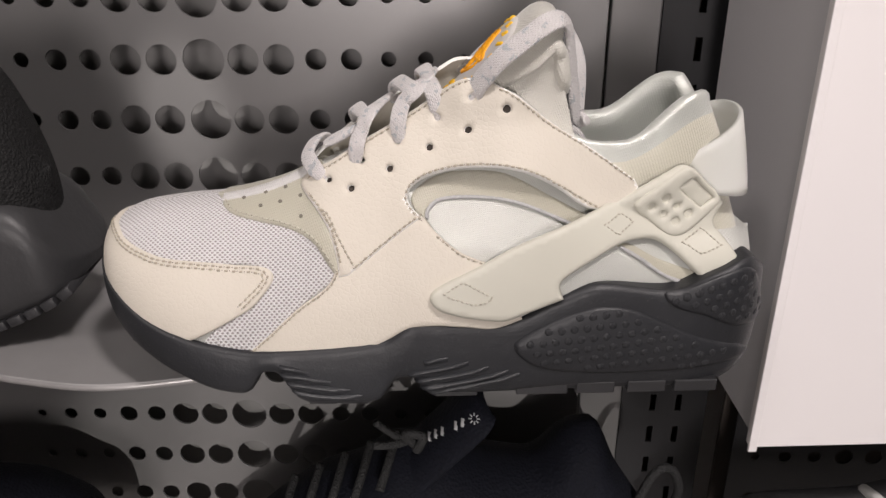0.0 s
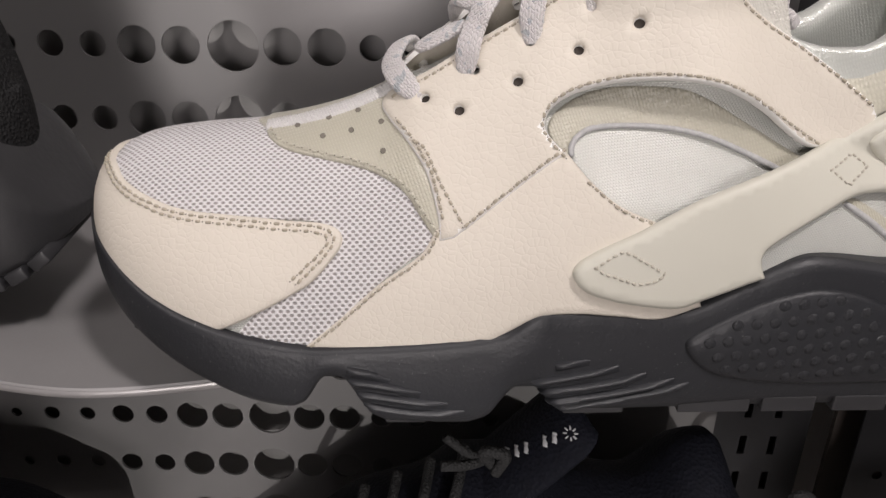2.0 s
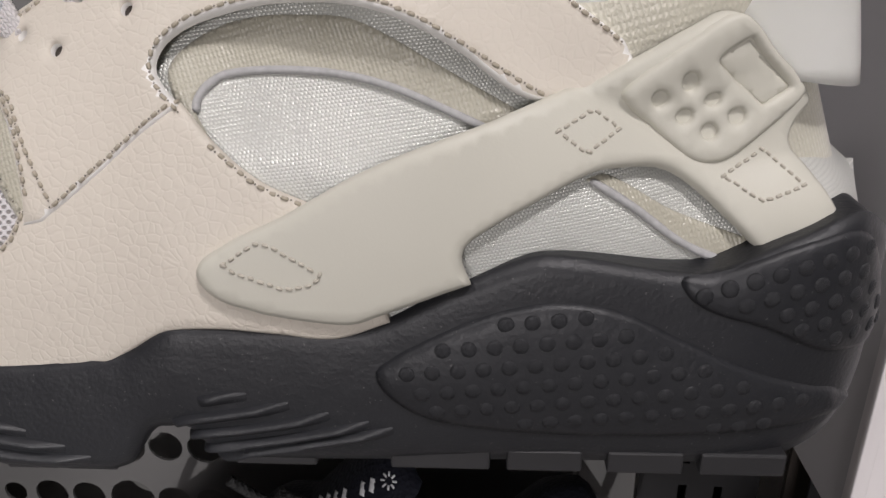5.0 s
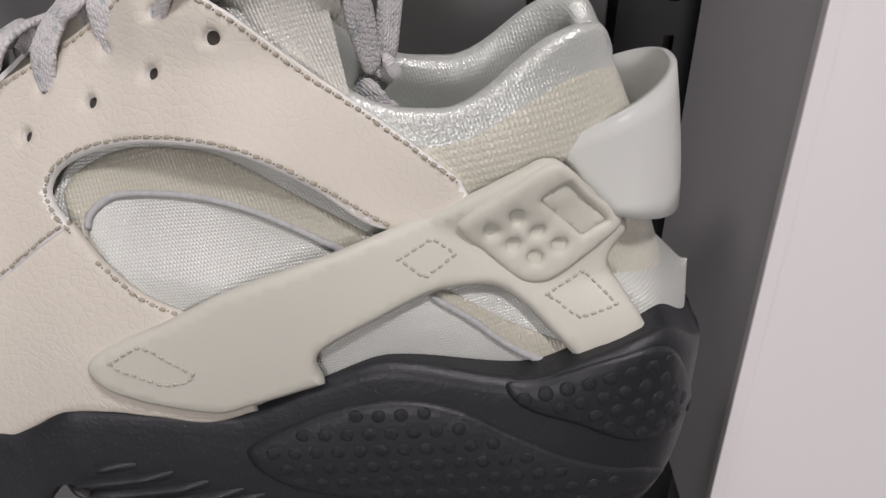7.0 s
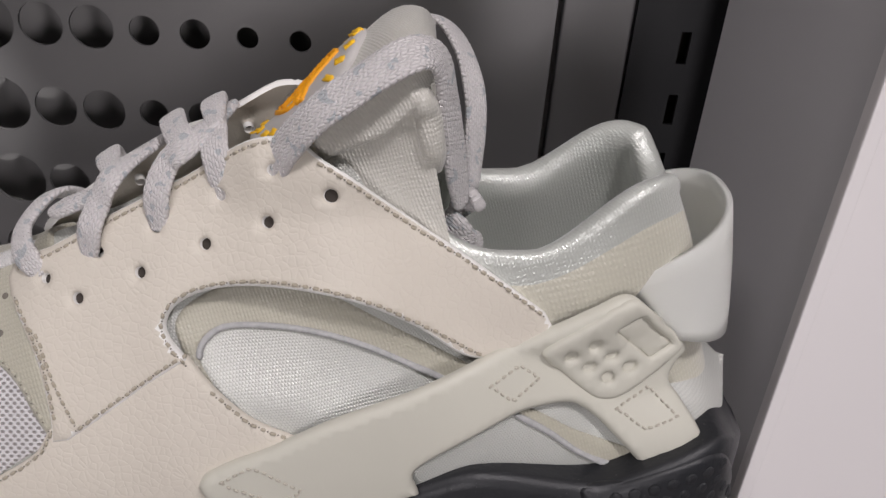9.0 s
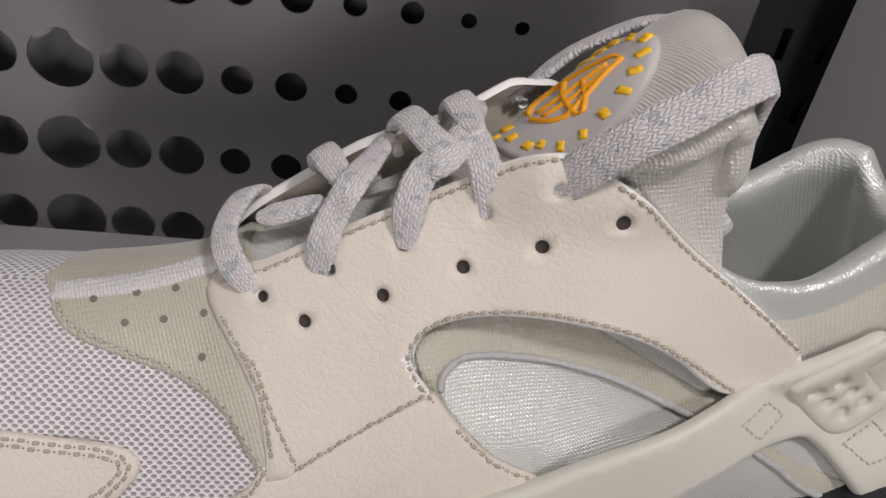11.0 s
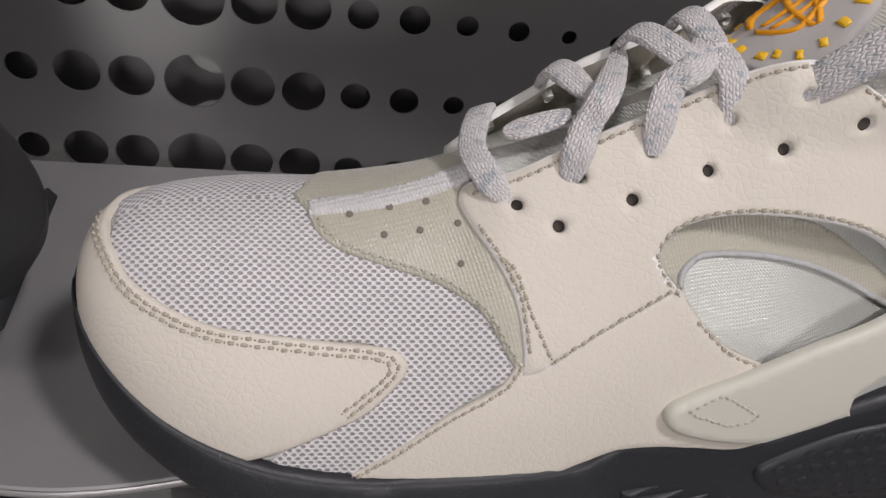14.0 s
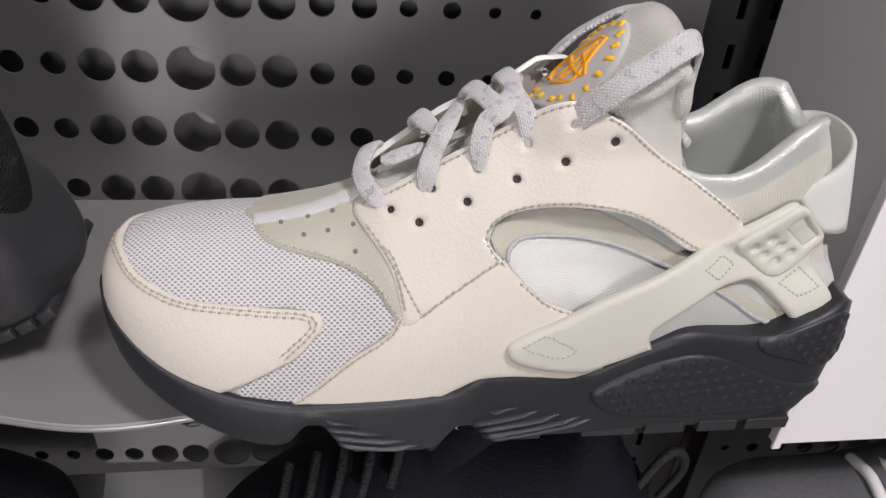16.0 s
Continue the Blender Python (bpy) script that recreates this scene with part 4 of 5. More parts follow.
# satin gusset between the tongue's flank and the eyestay
low_line = curve2([(0.0061, 1.2350), (0.0135, 1.2370), (0.0197, 1.2365), (0.0259, 1.2330), (0.0327, 1.2290), (0.047, 1.2200), (0.060, 1.2115)], False, 0.0004)
rows = []
for i, top in enumerate(tongue_side[0]):
    q = low_line[int((len(low_line) - 1) * i / 23)]
    foot, n = drop_on(BODY, "S", q.x, q.y)
    foot = foot + Vector((0, -0.0035, 0.0015)) * max(0.0, 1 - i / 14)
    start = top + Vector((0, 0.003, 0.003))
    row = []
    for j in range(13):
        s = j / 12
        sag = 0.0025 * math.sin(math.pi * s)
        row.append(start.lerp(foot, s) + Vector((-sag * 0.3, sag, -sag * 0.2)))
    rows.append(row)
rows_gusset = rows
gusset = grid_mesh(rows)
uv_side(gusset)
twin = mirrored(gusset.copy())
for piece in (gusset, twin):
    ob = part("tongue_gusset", piece, TONGUE_SATIN, tongue)
eyestay = part("eyestay", bm, CREAM, sneaker, "cream leather eyestay with punched eyelets")
part("eyestay", far_eyestay, CREAM, sneaker, "cream leather eyestay with punched eyelets")
# dark discs under the punched eyelets paint the shade inside
for a, b, r in holes:
    part("eyelet_shade", flared(panel_mesh([(a + 0.0028 * math.cos(g), b + 0.0028 * math.sin(g)) for g in (0, 0.79, 1.57, 2.36, 3.14, 3.93, 4.71, 5.5)], "S", BODY, 0.0003, 0.0003)), HOLE_SHADE, eyestay)
seam(EYESTAY, 1, 8, 0.0012, "S", SKINS["eyestay"], 0.0001, eyestay)
seam(EYESTAY, 9, 13, 0.0013, "S", SKINS["eyestay"], 0.0001, eyestay)
seam(EYESTAY, 15, 24, 0.0012, "S", SKINS["eyestay"], 0.0001, eyestay)
seam(EYESTAY, 29, 33, 0.0012, "S", SKINS["eyestay"], 0.0001, eyestay)
stitches([q + Vector((-0.0005, 0.0009)) for q in curve2(SEAM, False)], "S", SKINS["eyestay"], 0.0001, eyestay)
for ob in [o for o in bpy.data.objects if o.name.split(".")[0] in ("eyestay",)]:
    ob.data.materials.append(WHITE_EDGE)
stitches(curve2(FLAP, False), "S", SKINS["eyestay"], 0.0001, eyestay)

strap = both_sides("heel_strap", STRAP, "S", BODY, 0.0026, 0.0026, RUBBER, sneaker, "cream rubber side strap", edge=0.0013)
plate = part("strap_plate", panel_mesh(PODPLATE, "S", BODY, 0.0050, 0.0017, holes=[(a, b, 0.00175) for a, b in DIMPLES] + [LOZENGE], edge=0.0009, step=0.0017), RUBBER, strap)
part("strap_inset", panel_mesh(LOZENGE, "S", BODY, 0.0047, 0.0009, edge=0.0006), RUBBER, plate)
for outline in (DIAM, RECT, RECT2):
    line = curve2([p + (1,) for p in outline])
    stitches(line + line[:1], "S", SKINS["heel_strap"], 0.0001, strap, pitch=0.0021, length=0.0019, r=0.00040, material=MOULD, gap_shade=False)

pod = part("heel_pod", panel_mesh(POD, "S", SOLE, -0.0006, 0.0014, edge=0.0015, dome=0.0016), FOAM, midsole)
pod2 = part("heel_pod", panel_mesh(HEELPOD, "S", SOLE, -0.0006, 0.0014, edge=0.0012, dome=0.0012), FOAM, midsole)


BUMP = bmesh.new()
bmesh.ops.create_uvsphere(BUMP, u_segments=12, v_segments=6, radius=1)
bump_mesh = bpy.data.meshes.new("bump")
BUMP.to_mesh(bump_mesh)
BUMP.free()
bump_mesh.materials.append(FOAM)
for poly in bump_mesh.polygons:
    poly.use_smooth = True


def bumps(outline, owner, dome, angle, pitch):
    rim = curve2(outline)
    c, s = math.cos(angle), math.sin(angle)
    for i in range(-40, 41):
        for j in range(-20, 21):
            u, v = pitch * (i + 0.5 * (j % 2)), pitch * 0.8 * j
            q = Vector((0.09 + c * u - s * v, 1.135 + s * u + c * v))
            if not inside(q, rim):
                continue
            far = min((q - r).length for r in rim[::2])
            if far < 0.0024:
                continue
            p, n = drop_on(SOLE, "S", q.x, q.y)
            if n.y > 0:
                n = -n
            k = -0.0006 + 0.0014 + dome * (1 - math.exp(-far / 0.006))
            ob = new("bump", bump_mesh)
            ob.parent = owner
            ob.matrix_world = Matrix.Translation(p + n * (k - 0.0002)) @ n.to_track_quat("Z", "Y").to_matrix().to_4x4() @ Matrix.Diagonal((0.0020, 0.0020, 0.00065, 1))


bumps(POD, pod, 0.0016, 0.10, 0.0057)
bumps(HEELPOD, pod2, 0.0012, 0.3, 0.0054)
for line in RIBS:
    pts = curve2([Vector(q) for q in line], False, 0.0012)
    rows = []
    for i, q in enumerate(pts):
        p, n = drop_on(SOLE, "S", q.x, q.y)
        n = -n if n.y > 0 else n
        t = (drop_on(SOLE, "S", *pts[min(i + 1, len(pts) - 1)])[0] - drop_on(SOLE, "S", *pts[max(i - 1, 0)])[0]).normalized()
        s = n.cross(t).normalized()
        s = -s if s.z < 0 else s
        k = min(1.0, (len(pts) - 1 - i) / 6 + 0.05, i / 2 + 0.3)
        rows.append([p - s * 0.0021 - n * 0.0004, p - s * 0.0006 + n * 0.0011 * k, p + s * 0.0008 + n * 0.0022 * k, p + s * 0.0014 + n * 0.0016 * k, p + s * 0.0016 - n * 0.0004])
    part("tread_rib", grid_mesh(rows), FOAM, midsole)
for x0, x1 in ((-0.062, -0.049), (-0.047, -0.034), (-0.004, 0.016), (0.034, 0.058), (0.062, 0.080), (0.086, 0.104), (0.108, 0.128)):
    zb = min(UNDER(x0), UNDER(x1))
    part("outsole_block", box(bmesh.new(), x0, x1, YC - 0.0455, YC + 0.0455, zb - 0.0022, zb + 0.004, 0.0006), TREAD, midsole, smooth=False)

# ---- milky band round the heel ----
rows = []
for i in range(73):
    a = math.pi * (i / 72 - 0.5)
    c, k = max(0.0, math.cos(a)), math.sin(a)
    s = c ** 0.7
    ring = []
    for j in range(7):
        v = j / 6
        x0, x1 = 0.1235 + (0.1040 - 0.1235) * v, 0.1440 - 0.0055 * v ** 1.5
        z = 1.1815 + 0.0165 * v + s * (-0.0035 + (0.0195) * v)
        half = 0.0285 - 0.0030 * v
        x = x0 + (x1 - x0) * c ** 0.62
        y = yc(x) + 0.0035 * c + half * math.copysign(abs(k) ** 0.85, k)
        d = Vector((c, k * 1.2)).normalized()
        ring.append((x, y, z, d))
    rows.append([(x + d.x * 0.001, y + d.y * 0.001, z) for x, y, z, d in ring] + [(x - d.x * 0.001, y - d.y * 0.001, z) for x, y, z, d in reversed(ring)])
bm = grid_mesh(rows, True)
bmesh.ops.holes_fill(bm, edges=[e for e in bm.edges if e.is_boundary])
bmesh.ops.recalc_face_normals(bm, faces=bm.faces)
heel_band = part("heel_band", bm, CLEAR, sneaker, "milky translucent rubber heel band")
for k in range(6):
    x = -0.140 + 0.0078 * k
    hw = sole_half(x) * 0.90
    lug = box(bmesh.new(), -0.0031, 0.0031, -hw, hw, -0.0012, 0.0020, 0.0005)
    lean = math.atan2(UNDER(x + 0.004) - UNDER(x - 0.004), 0.008)
    bmesh.ops.transform(lug, matrix=Matrix.Translation((x, YC, UNDER(x) + 0.0002)) @ Matrix.Rotation(-lean, 4, "Y"), verts=lug.verts)
    part("outsole_lug", lug, TREAD, midsole, smooth=False)

# ---- laces ----
nt, bsdf = nodes_of(LACE)
u_, v_ = uv_axes(LACE)
stirred = calc(LACE, "MULTIPLY", texture(LACE, "ShaderNodeTexNoise", 420, Detail=2.0), 0.0022)
column = calc(LACE, "DIVIDE", calc(LACE, "ADD", calc(LACE, "ADD", v_, calc(LACE, "MULTIPLY", stirred, 0.35)), 0.02), 0.00085)
lane = calc(LACE, "FLOOR", column)
slant = calc(LACE, "SUBTRACT", calc(LACE, "MULTIPLY", calc(LACE, "FLOORED_MODULO", lane, 2.0), 2.0), 1.0)
inner = calc(LACE, "SUBTRACT", calc(LACE, "FRACT", column), 0.5)
along = calc(LACE, "ADD", calc(LACE, "ADD", u_, stirred), calc(LACE, "MULTIPLY", calc(LACE, "MULTIPLY", inner, slant), 0.0007))
step_ = calc(LACE, "ADD", calc(LACE, "DIVIDE", along, 0.0016), calc(LACE, "MULTIPLY", lane, 0.37))
bead = calc(LACE, "MULTIPLY", calc(LACE, "ABSOLUTE", calc(LACE, "SINE", calc(LACE, "MULTIPLY", step_, 3.1416))), calc(LACE, "COSINE", calc(LACE, "MULTIPLY", inner, 2.7)))
thread_height = calc(LACE, "POWER", calc(LACE, "MAXIMUM", bead, 0.0), 0.55)
add_bump(LACE, thread_height, 0.85, 0.0005)
add_bump(LACE, texture(LACE, "ShaderNodeTexNoise", 2500, Detail=2.0), 0.3, 0.0002)
# darker grey painted into the braid's grooves as shade
tint(LACE, calc(LACE, "MULTIPLY", calc(LACE, "SUBTRACT", 1.0, thread_height), 0.30), (0.24, 0.23, 0.23))
tint(LACE, calc(LACE, "MULTIPLY", calc(LACE, "GREATER_THAN", texture(LACE, "ShaderNodeTexNoise", 300, Detail=1.0), 0.64), 0.6), (0.30, 0.35, 0.385))


def spline3(points, n=16):
    out = []
    for i in range(len(points) - 1):
        p1, p2 = points[i], points[i + 1]
        p0 = points[i - 1] if i else p1 * 2 - p2
        p3 = points[i + 2] if i + 2 < len(points) else p2 * 2 - p1
        for k in range(n):
            s = k / n
            out.append(0.5 * ((2 * p1) + (p2 - p0) * s + (2 * p0 - 5 * p1 + 4 * p2 - p3) * s * s + (3 * p1 - p0 - 3 * p2 + p3) * s ** 3))
    return out + [points[-1]]


def lace(points, normals, width=0.0076, thick=0.0025, name="lace", parent=None):
    path = spline3(points)
    norms = spline3(normals)
    bm = bmesh.new()
    uv = bm.loops.layers.uv.new("lace")
    rings, run, n = [], 0.0, 14
    for i, p in enumerate(path):
        t = (path[min(i + 1, len(path) - 1)] - path[max(i - 1, 0)]).normalized()
        side = t.cross(norms[i]).normalized()
        up = side.cross(t).normalized()
        run += (p - path[i - 1]).length if i else 0.0
        end = (0.42 + 0.58 * math.sqrt(min(1.0, min(i, len(path) - 1 - i) / 11))) * (1 + 0.025 * math.sin(run * 6.2832 / 0.0021) + 0.02 * math.sin(run * 410))
        ring = []
        for j in range(n):
            g = 2 * math.pi * j / n
            c, s = math.cos(g), math.sin(g)
            a = math.copysign(abs(c) ** 0.6, c) * width / 2 * end
            b = math.copysign(abs(s) ** 0.7, s) * thick / 2
            ring.append((bm.verts.new(p + side * a + up * b), run, a))
        rings.append(ring)
    for r0, r1 in zip(rings, rings[1:]):
        for j in range(n):
            k = (j + 1) % n
            f = bm.faces.new((r0[j][0], r0[k][0], r1[k][0], r1[j][0]))
            for lp, (_, u, v) in zip(f.loops, (r0[j], r0[k], r1[k], r1[j])):
                lp[uv].uv = (u, v)
    for ring in (rings[0], rings[-1]):
        bm.faces.new([q[0] for q in ring])
    bmesh.ops.recalc_face_normals(bm, faces=bm.faces)
    return part(name, bm, LACE, parent or sneaker, "grey braided flat lace")


def lace_over(points, **kw):
    """A lace that lies over the instep: rows of x, y, z and the height over the last."""
    ps, ns = [], []
    for x, y, z, lift in points:
        p, n, *_ = ARCH.find_nearest(Vector((x, y, z)))
        if n.z < 0:
            n = -n
        ps.append(p + n * lift)
        far = max(0.0, min(1.0, (y - 0.338) / 0.010))
        ns.append((n * (1 - 0.7 * far) + Vector((-0.42, -0.35, 0.84)) * 0.7 * far).normalized())
    return lace(ps, ns, **kw)


lace_over([(-0.0497, 0.344, 1.199, 0.003), (-0.044, 0.3424, 1.2028, 0.003), (-0.0353, 0.341, 1.2077, 0.003)], width=0.006)
lace_over([(-0.0520, 0.3650, 1.1980, 0.0060), (-0.0538, 0.3530, 1.1990, 0.0066), (-0.0550, 0.3442, 1.1932, 0.0058), (-0.0535, 0.3361, 1.1909, 0.0054), (-0.0505, 0.3300, 1.1884, 0.0014)])
lace_over([(-0.0385, 0.3650, 1.2060, 0.0060), (-0.0360, 0.3520, 1.2123, 0.0068), (-0.0292, 0.3409, 1.2115, 0.0045)])
lace_over([(-0.0200, 0.3520, 1.2175, 0.004), (-0.0274, 0.3413, 1.2129, 0.0066), (-0.0320, 0.3374, 1.2064, 0.0058), (-0.0345, 0.3336, 1.2008, 0.0054), (-0.0365, 0.3300, 1.1950, 0.0014)])
lace_over([(-0.0215, 0.3650, 1.2170, 0.0060), (-0.0178, 0.3520, 1.2246, 0.0068), (-0.0112, 0.3430, 1.2237, 0.0058), (-0.0068, 0.3396, 1.2221, 0.0042)])
lace_over([(0.0000, 0.3500, 1.2290, 0.004), (-0.0075, 0.3406, 1.2230, 0.0068), (-0.0134, 0.3387, 1.2182, 0.0060), (-0.0161, 0.3341, 1.2117, 0.0055), (-0.0172, 0.3292, 1.2050, 0.0014)])
lace_over([(-0.0085, 0.3650, 1.2250, 0.0060), (-0.0062, 0.3520, 1.2303, 0.0066), (-0.0021, 0.3427, 1.2275, 0.0048)])
lace_over([(-0.0055, 0.3510, 1.2284, 0.006), (-0.0013, 0.3391, 1.2237, 0.0066), (0.0003, 0.3347, 1.2190, 0.0058), (0.0016, 0.3303, 1.2140, 0.0014)])
V = Vector
lace([V(p) for p in ((0.0115, 0.3275, 1.2225), (0.0165, 0.3225, 1.2330), (0.0244, 0.3180, 1.2437), (0.0340, 0.3175, 1.2515), (0.0430, 0.3190, 1.2575), (0.0490, 0.3225, 1.2585), (0.0530, 0.3265, 1.2540), (0.0552, 0.3300, 1.2440), (0.0580, 0.3350, 1.2290), (0.0612, 0.3400, 1.2110))],
     [V(p) for p in ((-0.4, -0.8, 0.5), (-0.4, -0.75, 0.55), (-0.35, -0.7, 0.65), (-0.3, -0.65, 0.7), (-0.1, -0.6, 0.8), (0.4, -0.5, 0.8), (0.85, -0.45, 0.4), (0.9, -0.45, 0.1), (0.85, -0.5, 0), (0.8, -0.6, 0))], width=0.0096)
lace([V(p) for p in ((0.0630, 0.3450, 1.2070), (0.0640, 0.3500, 1.2200), (0.0640, 0.3560, 1.2350), (0.0600, 0.3640, 1.2470), (0.0530, 0.3710, 1.2530), (0.0420, 0.3745, 1.2510), (0.0300, 0.3752, 1.2440), (0.0223, 0.3748, 1.2381), (0.0100, 0.3700, 1.2270))],
     [V(p) for p in ((0.7, -0.7, 0), (0.6, -0.7, 0), (0.6, -0.7, 0.3), (0.5, -0.2, 0.8), (0.2, 0.2, 0.9), (-0.2, 0.2, 0.9), (-0.4, 0.2, 0.9), (-0.4, 0.2, 0.9), (-0.4, 0.3, 0.8))])
# padded roll along the tongue's rear edge
for mirror in (1, -1):
    path = spline3([tongue_end[38] + V((-0.004, 0.006, 0.002)), tongue_end[36] + V((0, 0.003, -0.001)), rows_gusset[-1][2], rows_gusset[-1][4], rows_gusset[-1][6] + V((0.0, 0.004, 0.0))], 8)
    ring_rows = []
    for i, p in enumerate(path):
        d = (path[min(i + 1, len(path) - 1)] - path[max(i - 1, 0)]).normalized()
        s1 = d.cross(V((1, 0, 0.2))).normalized()
        s2 = s1.cross(d)
        r = 0.0034 * math.sqrt(min(1.0, (i + 0.3) / 6, (len(path) - 0.6 - i) / 7))
        ring_rows.append([p + (s1 * math.cos(g) + s2 * math.sin(g)) * r for g in [2 * math.pi * k / 14 for k in range(14)]])
    bm = grid_mesh(ring_rows, True)
    bmesh.ops.holes_fill(bm, edges=[e for e in bm.edges if e.is_boundary])
    bmesh.ops.recalc_face_normals(bm, faces=bm.faces)
    uv_side(bm)
    part("tongue_edge", mirrored(bm) if mirror < 0 else bm, TONGUE_SATIN, tongue)
# the knot
lace([V((0.0620 + 0.0045 * math.cos(g), 0.3415 + 0.0045 * math.sin(g), 1.2105 - 0.0016 * g + 0.002 * math.sin(2 * g))) for g in (0, 1.05, 2.1, 3.14, 4.2, 5.24, 6.3)],
     [V((math.cos(g), math.sin(g), 0.5)) for g in (0, 1.05, 2.1, 3.14, 4.2, 5.24, 6.3)], thick=0.0036, name="lace_knot")

# ---- badge on the tongue ----
BADGE_RIM = [(0.0035, 1.0529), (0.0041, 1.0607), (0.0084, 1.0672), (0.0171, 1.0725), (0.0254, 1.0770), (0.0315, 1.0783), (0.0344, 1.0738), (0.0332, 1.0658), (0.0297, 1.0575), (0.0252, 1.0507), (0.0191, 1.0454), (0.0091, 1.0460)]
badge = part("tongue_badge", panel_mesh(BADGE_RIM, "U", TONGUE, 0.0002, 0.0014, edge=0.0006, step=0.0015), BADGE, tongue, "oval grey rubber badge with amber emblem")


def stroke(points, width, height, material, name):
    line = curve2(points, False, 0.0006)
    loop = shift(line, width / 2, False) + list(reversed(shift(line, -width / 2, False)))
    return part(name, panel_mesh([tuple(p) + (1,) for p in loop[::2]], "U", TONGUE, 0.0014, height, edge=width * 0.28, step=0.0012), material, badge)


for pts, w in (([(0.0109, 1.0587), (0.0139, 1.0560), (0.0166, 1.0556), (0.0200, 1.0590), (0.0249, 1.0650), (0.0284, 1.0684)], 0.0011), ([(0.0284, 1.0688), (0.0270, 1.0698), (0.0237, 1.0695), (0.0187, 1.0677), (0.0141, 1.0645), (0.0112, 1.0600)], 0.0010),
               ([(0.0195, 1.0682), (0.0176, 1.0620), (0.0183, 1.0558), (0.0194, 1.0548)], 0.0010), ([(0.0196, 1.0550), (0.0206, 1.0595), (0.0214, 1.0660)], 0.0010), ([(0.0128, 1.0597), (0.0180, 1.0628), (0.0262, 1.0682)], 0.0008), ([(0.0134, 1.0580), (0.0190, 1.0608), (0.0268, 1.0672)], 0.0008)):
    stroke(pts, w * 1.25, 0.0010, AMBER, "emblem_stroke")
for a, b in ((0.0327, 1.0722), (0.0315, 1.0747), (0.0298, 1.0765), (0.0313, 1.0676), (0.0291, 1.0630), (0.0267, 1.0583), (0.0230, 1.0538), (0.0193, 1.0500), (0.0153, 1.0483), (0.0120, 1.0498), (0.0095, 1.0502), (0.0074, 1.0540), (0.0074, 1.0580), (0.0089, 1.0624), (0.0114, 1.0665), (0.0255, 1.0748), (0.0277, 1.0760), (0.0046, 1.0560)):
    g = math.atan2(b - 1.062, a - 0.019) + random.uniform(-0.2, 0.2)
    c, s = math.cos(g), math.sin(g)
    ln, wd = random.uniform(0.0011, 0.0015), random.uniform(0.0008, 0.0012)
    corners = [(a + c * u * ln - s * v * wd, b + s * u * ln + c * v * wd, 1) for u, v in ((-1, -1), (1, -1), (1, 1), (-1, 1))]
    part("letter_bar", panel_mesh(corners, "U", TONGUE, 0.0014, 0.0007, edge=0.0003, step=0.0012), YELLOW, badge)

# ribbed tape along the vamp
tape = [flat("U", x, y, CREST(x) - 0.9 * (YC - y) ** 2 / 0.022) for x, y in ((-0.0995, YC - 0.0078), (-0.080, YC - 0.0082), (-0.058, YC - 0.0086))] + [flat("U", x, y, CREST(x) - 0.9 * (YC - y) ** 2 / 0.022) for x, y in ((-0.058, YC - 0.0030), (-0.080, YC - 0.0030), (-0.0995, YC - 0.0030))]
part("vamp_tape", panel_mesh([p + (1,) if i in (0, 2, 3, 5) else p for i, p in enumerate(tape)], "U", BODY, 0.0016, 0.0008, step=0.0015, edge=0.0004), TAPE, vamp, "pale grey ribbed tape")

# ---- the other shoes on the display ----
def hull(x0, x1, under, over, width, yc, p=1.0, ends=0.02, nx=70, nt=40, rise=0.75):
    """A rounded shell along x between two curves, for uppers and soles."""
    rows = []
    for i in range(nx + 1):
        x = x0 + (x1 - x0) * (0.5 - 0.5 * math.cos(math.pi * (0.001 + 0.998 * i / nx)))
        e = min((x - x0) / ends, (x1 - x) / ends, 1.0)
        hw = width(x) * math.sqrt(max(0.0, 1 - (1 - e) ** 2.2))
        zb, zt = under(x), over(x)
        row = []
        for j in range(nt):
            a = 2 * math.pi * j / nt
            c, s = math.cos(a), math.sin(a)
            q = p if s > 0 else 0.35
            row.append((x, yc - math.copysign(abs(c) ** q, c) * hw, (zb + zt) / 2 + math.copysign(abs(s) ** rise, s) * (zt - zb) / 2))
        rows.append(row)
    bm = grid_mesh(rows, True)
    bmesh.ops.holes_fill(bm, edges=[e for e in bm.edges if e.is_boundary])
    bmesh.ops.recalc_face_normals(bm, faces=bm.faces)
    uv_side(bm)
    return bm


# black knit shoe, heel towards the cream one
heel_shoe = thing("running_shoe", "black knit running shoe with a flared black foam heel", "shoe")
heel_shoe.location.x = -0.013
YB = 0.386
wide_b = profile((-0.47, 0.030), (-0.42, 0.043), (-0.36, 0.046), (-0.28, 0.040), (-0.22, 0.037), (-0.165, 0.036))
foam_under = profile((-0.47, 1.105), (-0.43, 1.0925), (-0.36, 1.0885), (-0.262, 1.0885), (-0.240, 1.0935), (-0.210, 1.103), (-0.180, 1.117), (-0.166, 1.128))
foam_over = profile((-0.47, 1.118), (-0.40, 1.122), (-0.33, 1.132), (-0.27, 1.142), (-0.225, 1.160), (-0.200, 1.169), (-0.190, 1.164), (-0.176, 1.145), (-0.166, 1.133))
heel_foam = part("midsole", hull(-0.47, -0.166, foam_under, foam_over, wide_b, YB, 0.30, 0.022, rise=0.5), BLACK_FOAM, heel_shoe, "glossy black foam midsole")
knit_over = profile((-0.46, 1.128), (-0.42, 1.165), (-0.36, 1.205), (-0.31, 1.235), (-0.285, 1.232), (-0.243, 1.232), (-0.220, 1.240), (-0.208, 1.234), (-0.197, 1.212), (-0.185, 1.178))
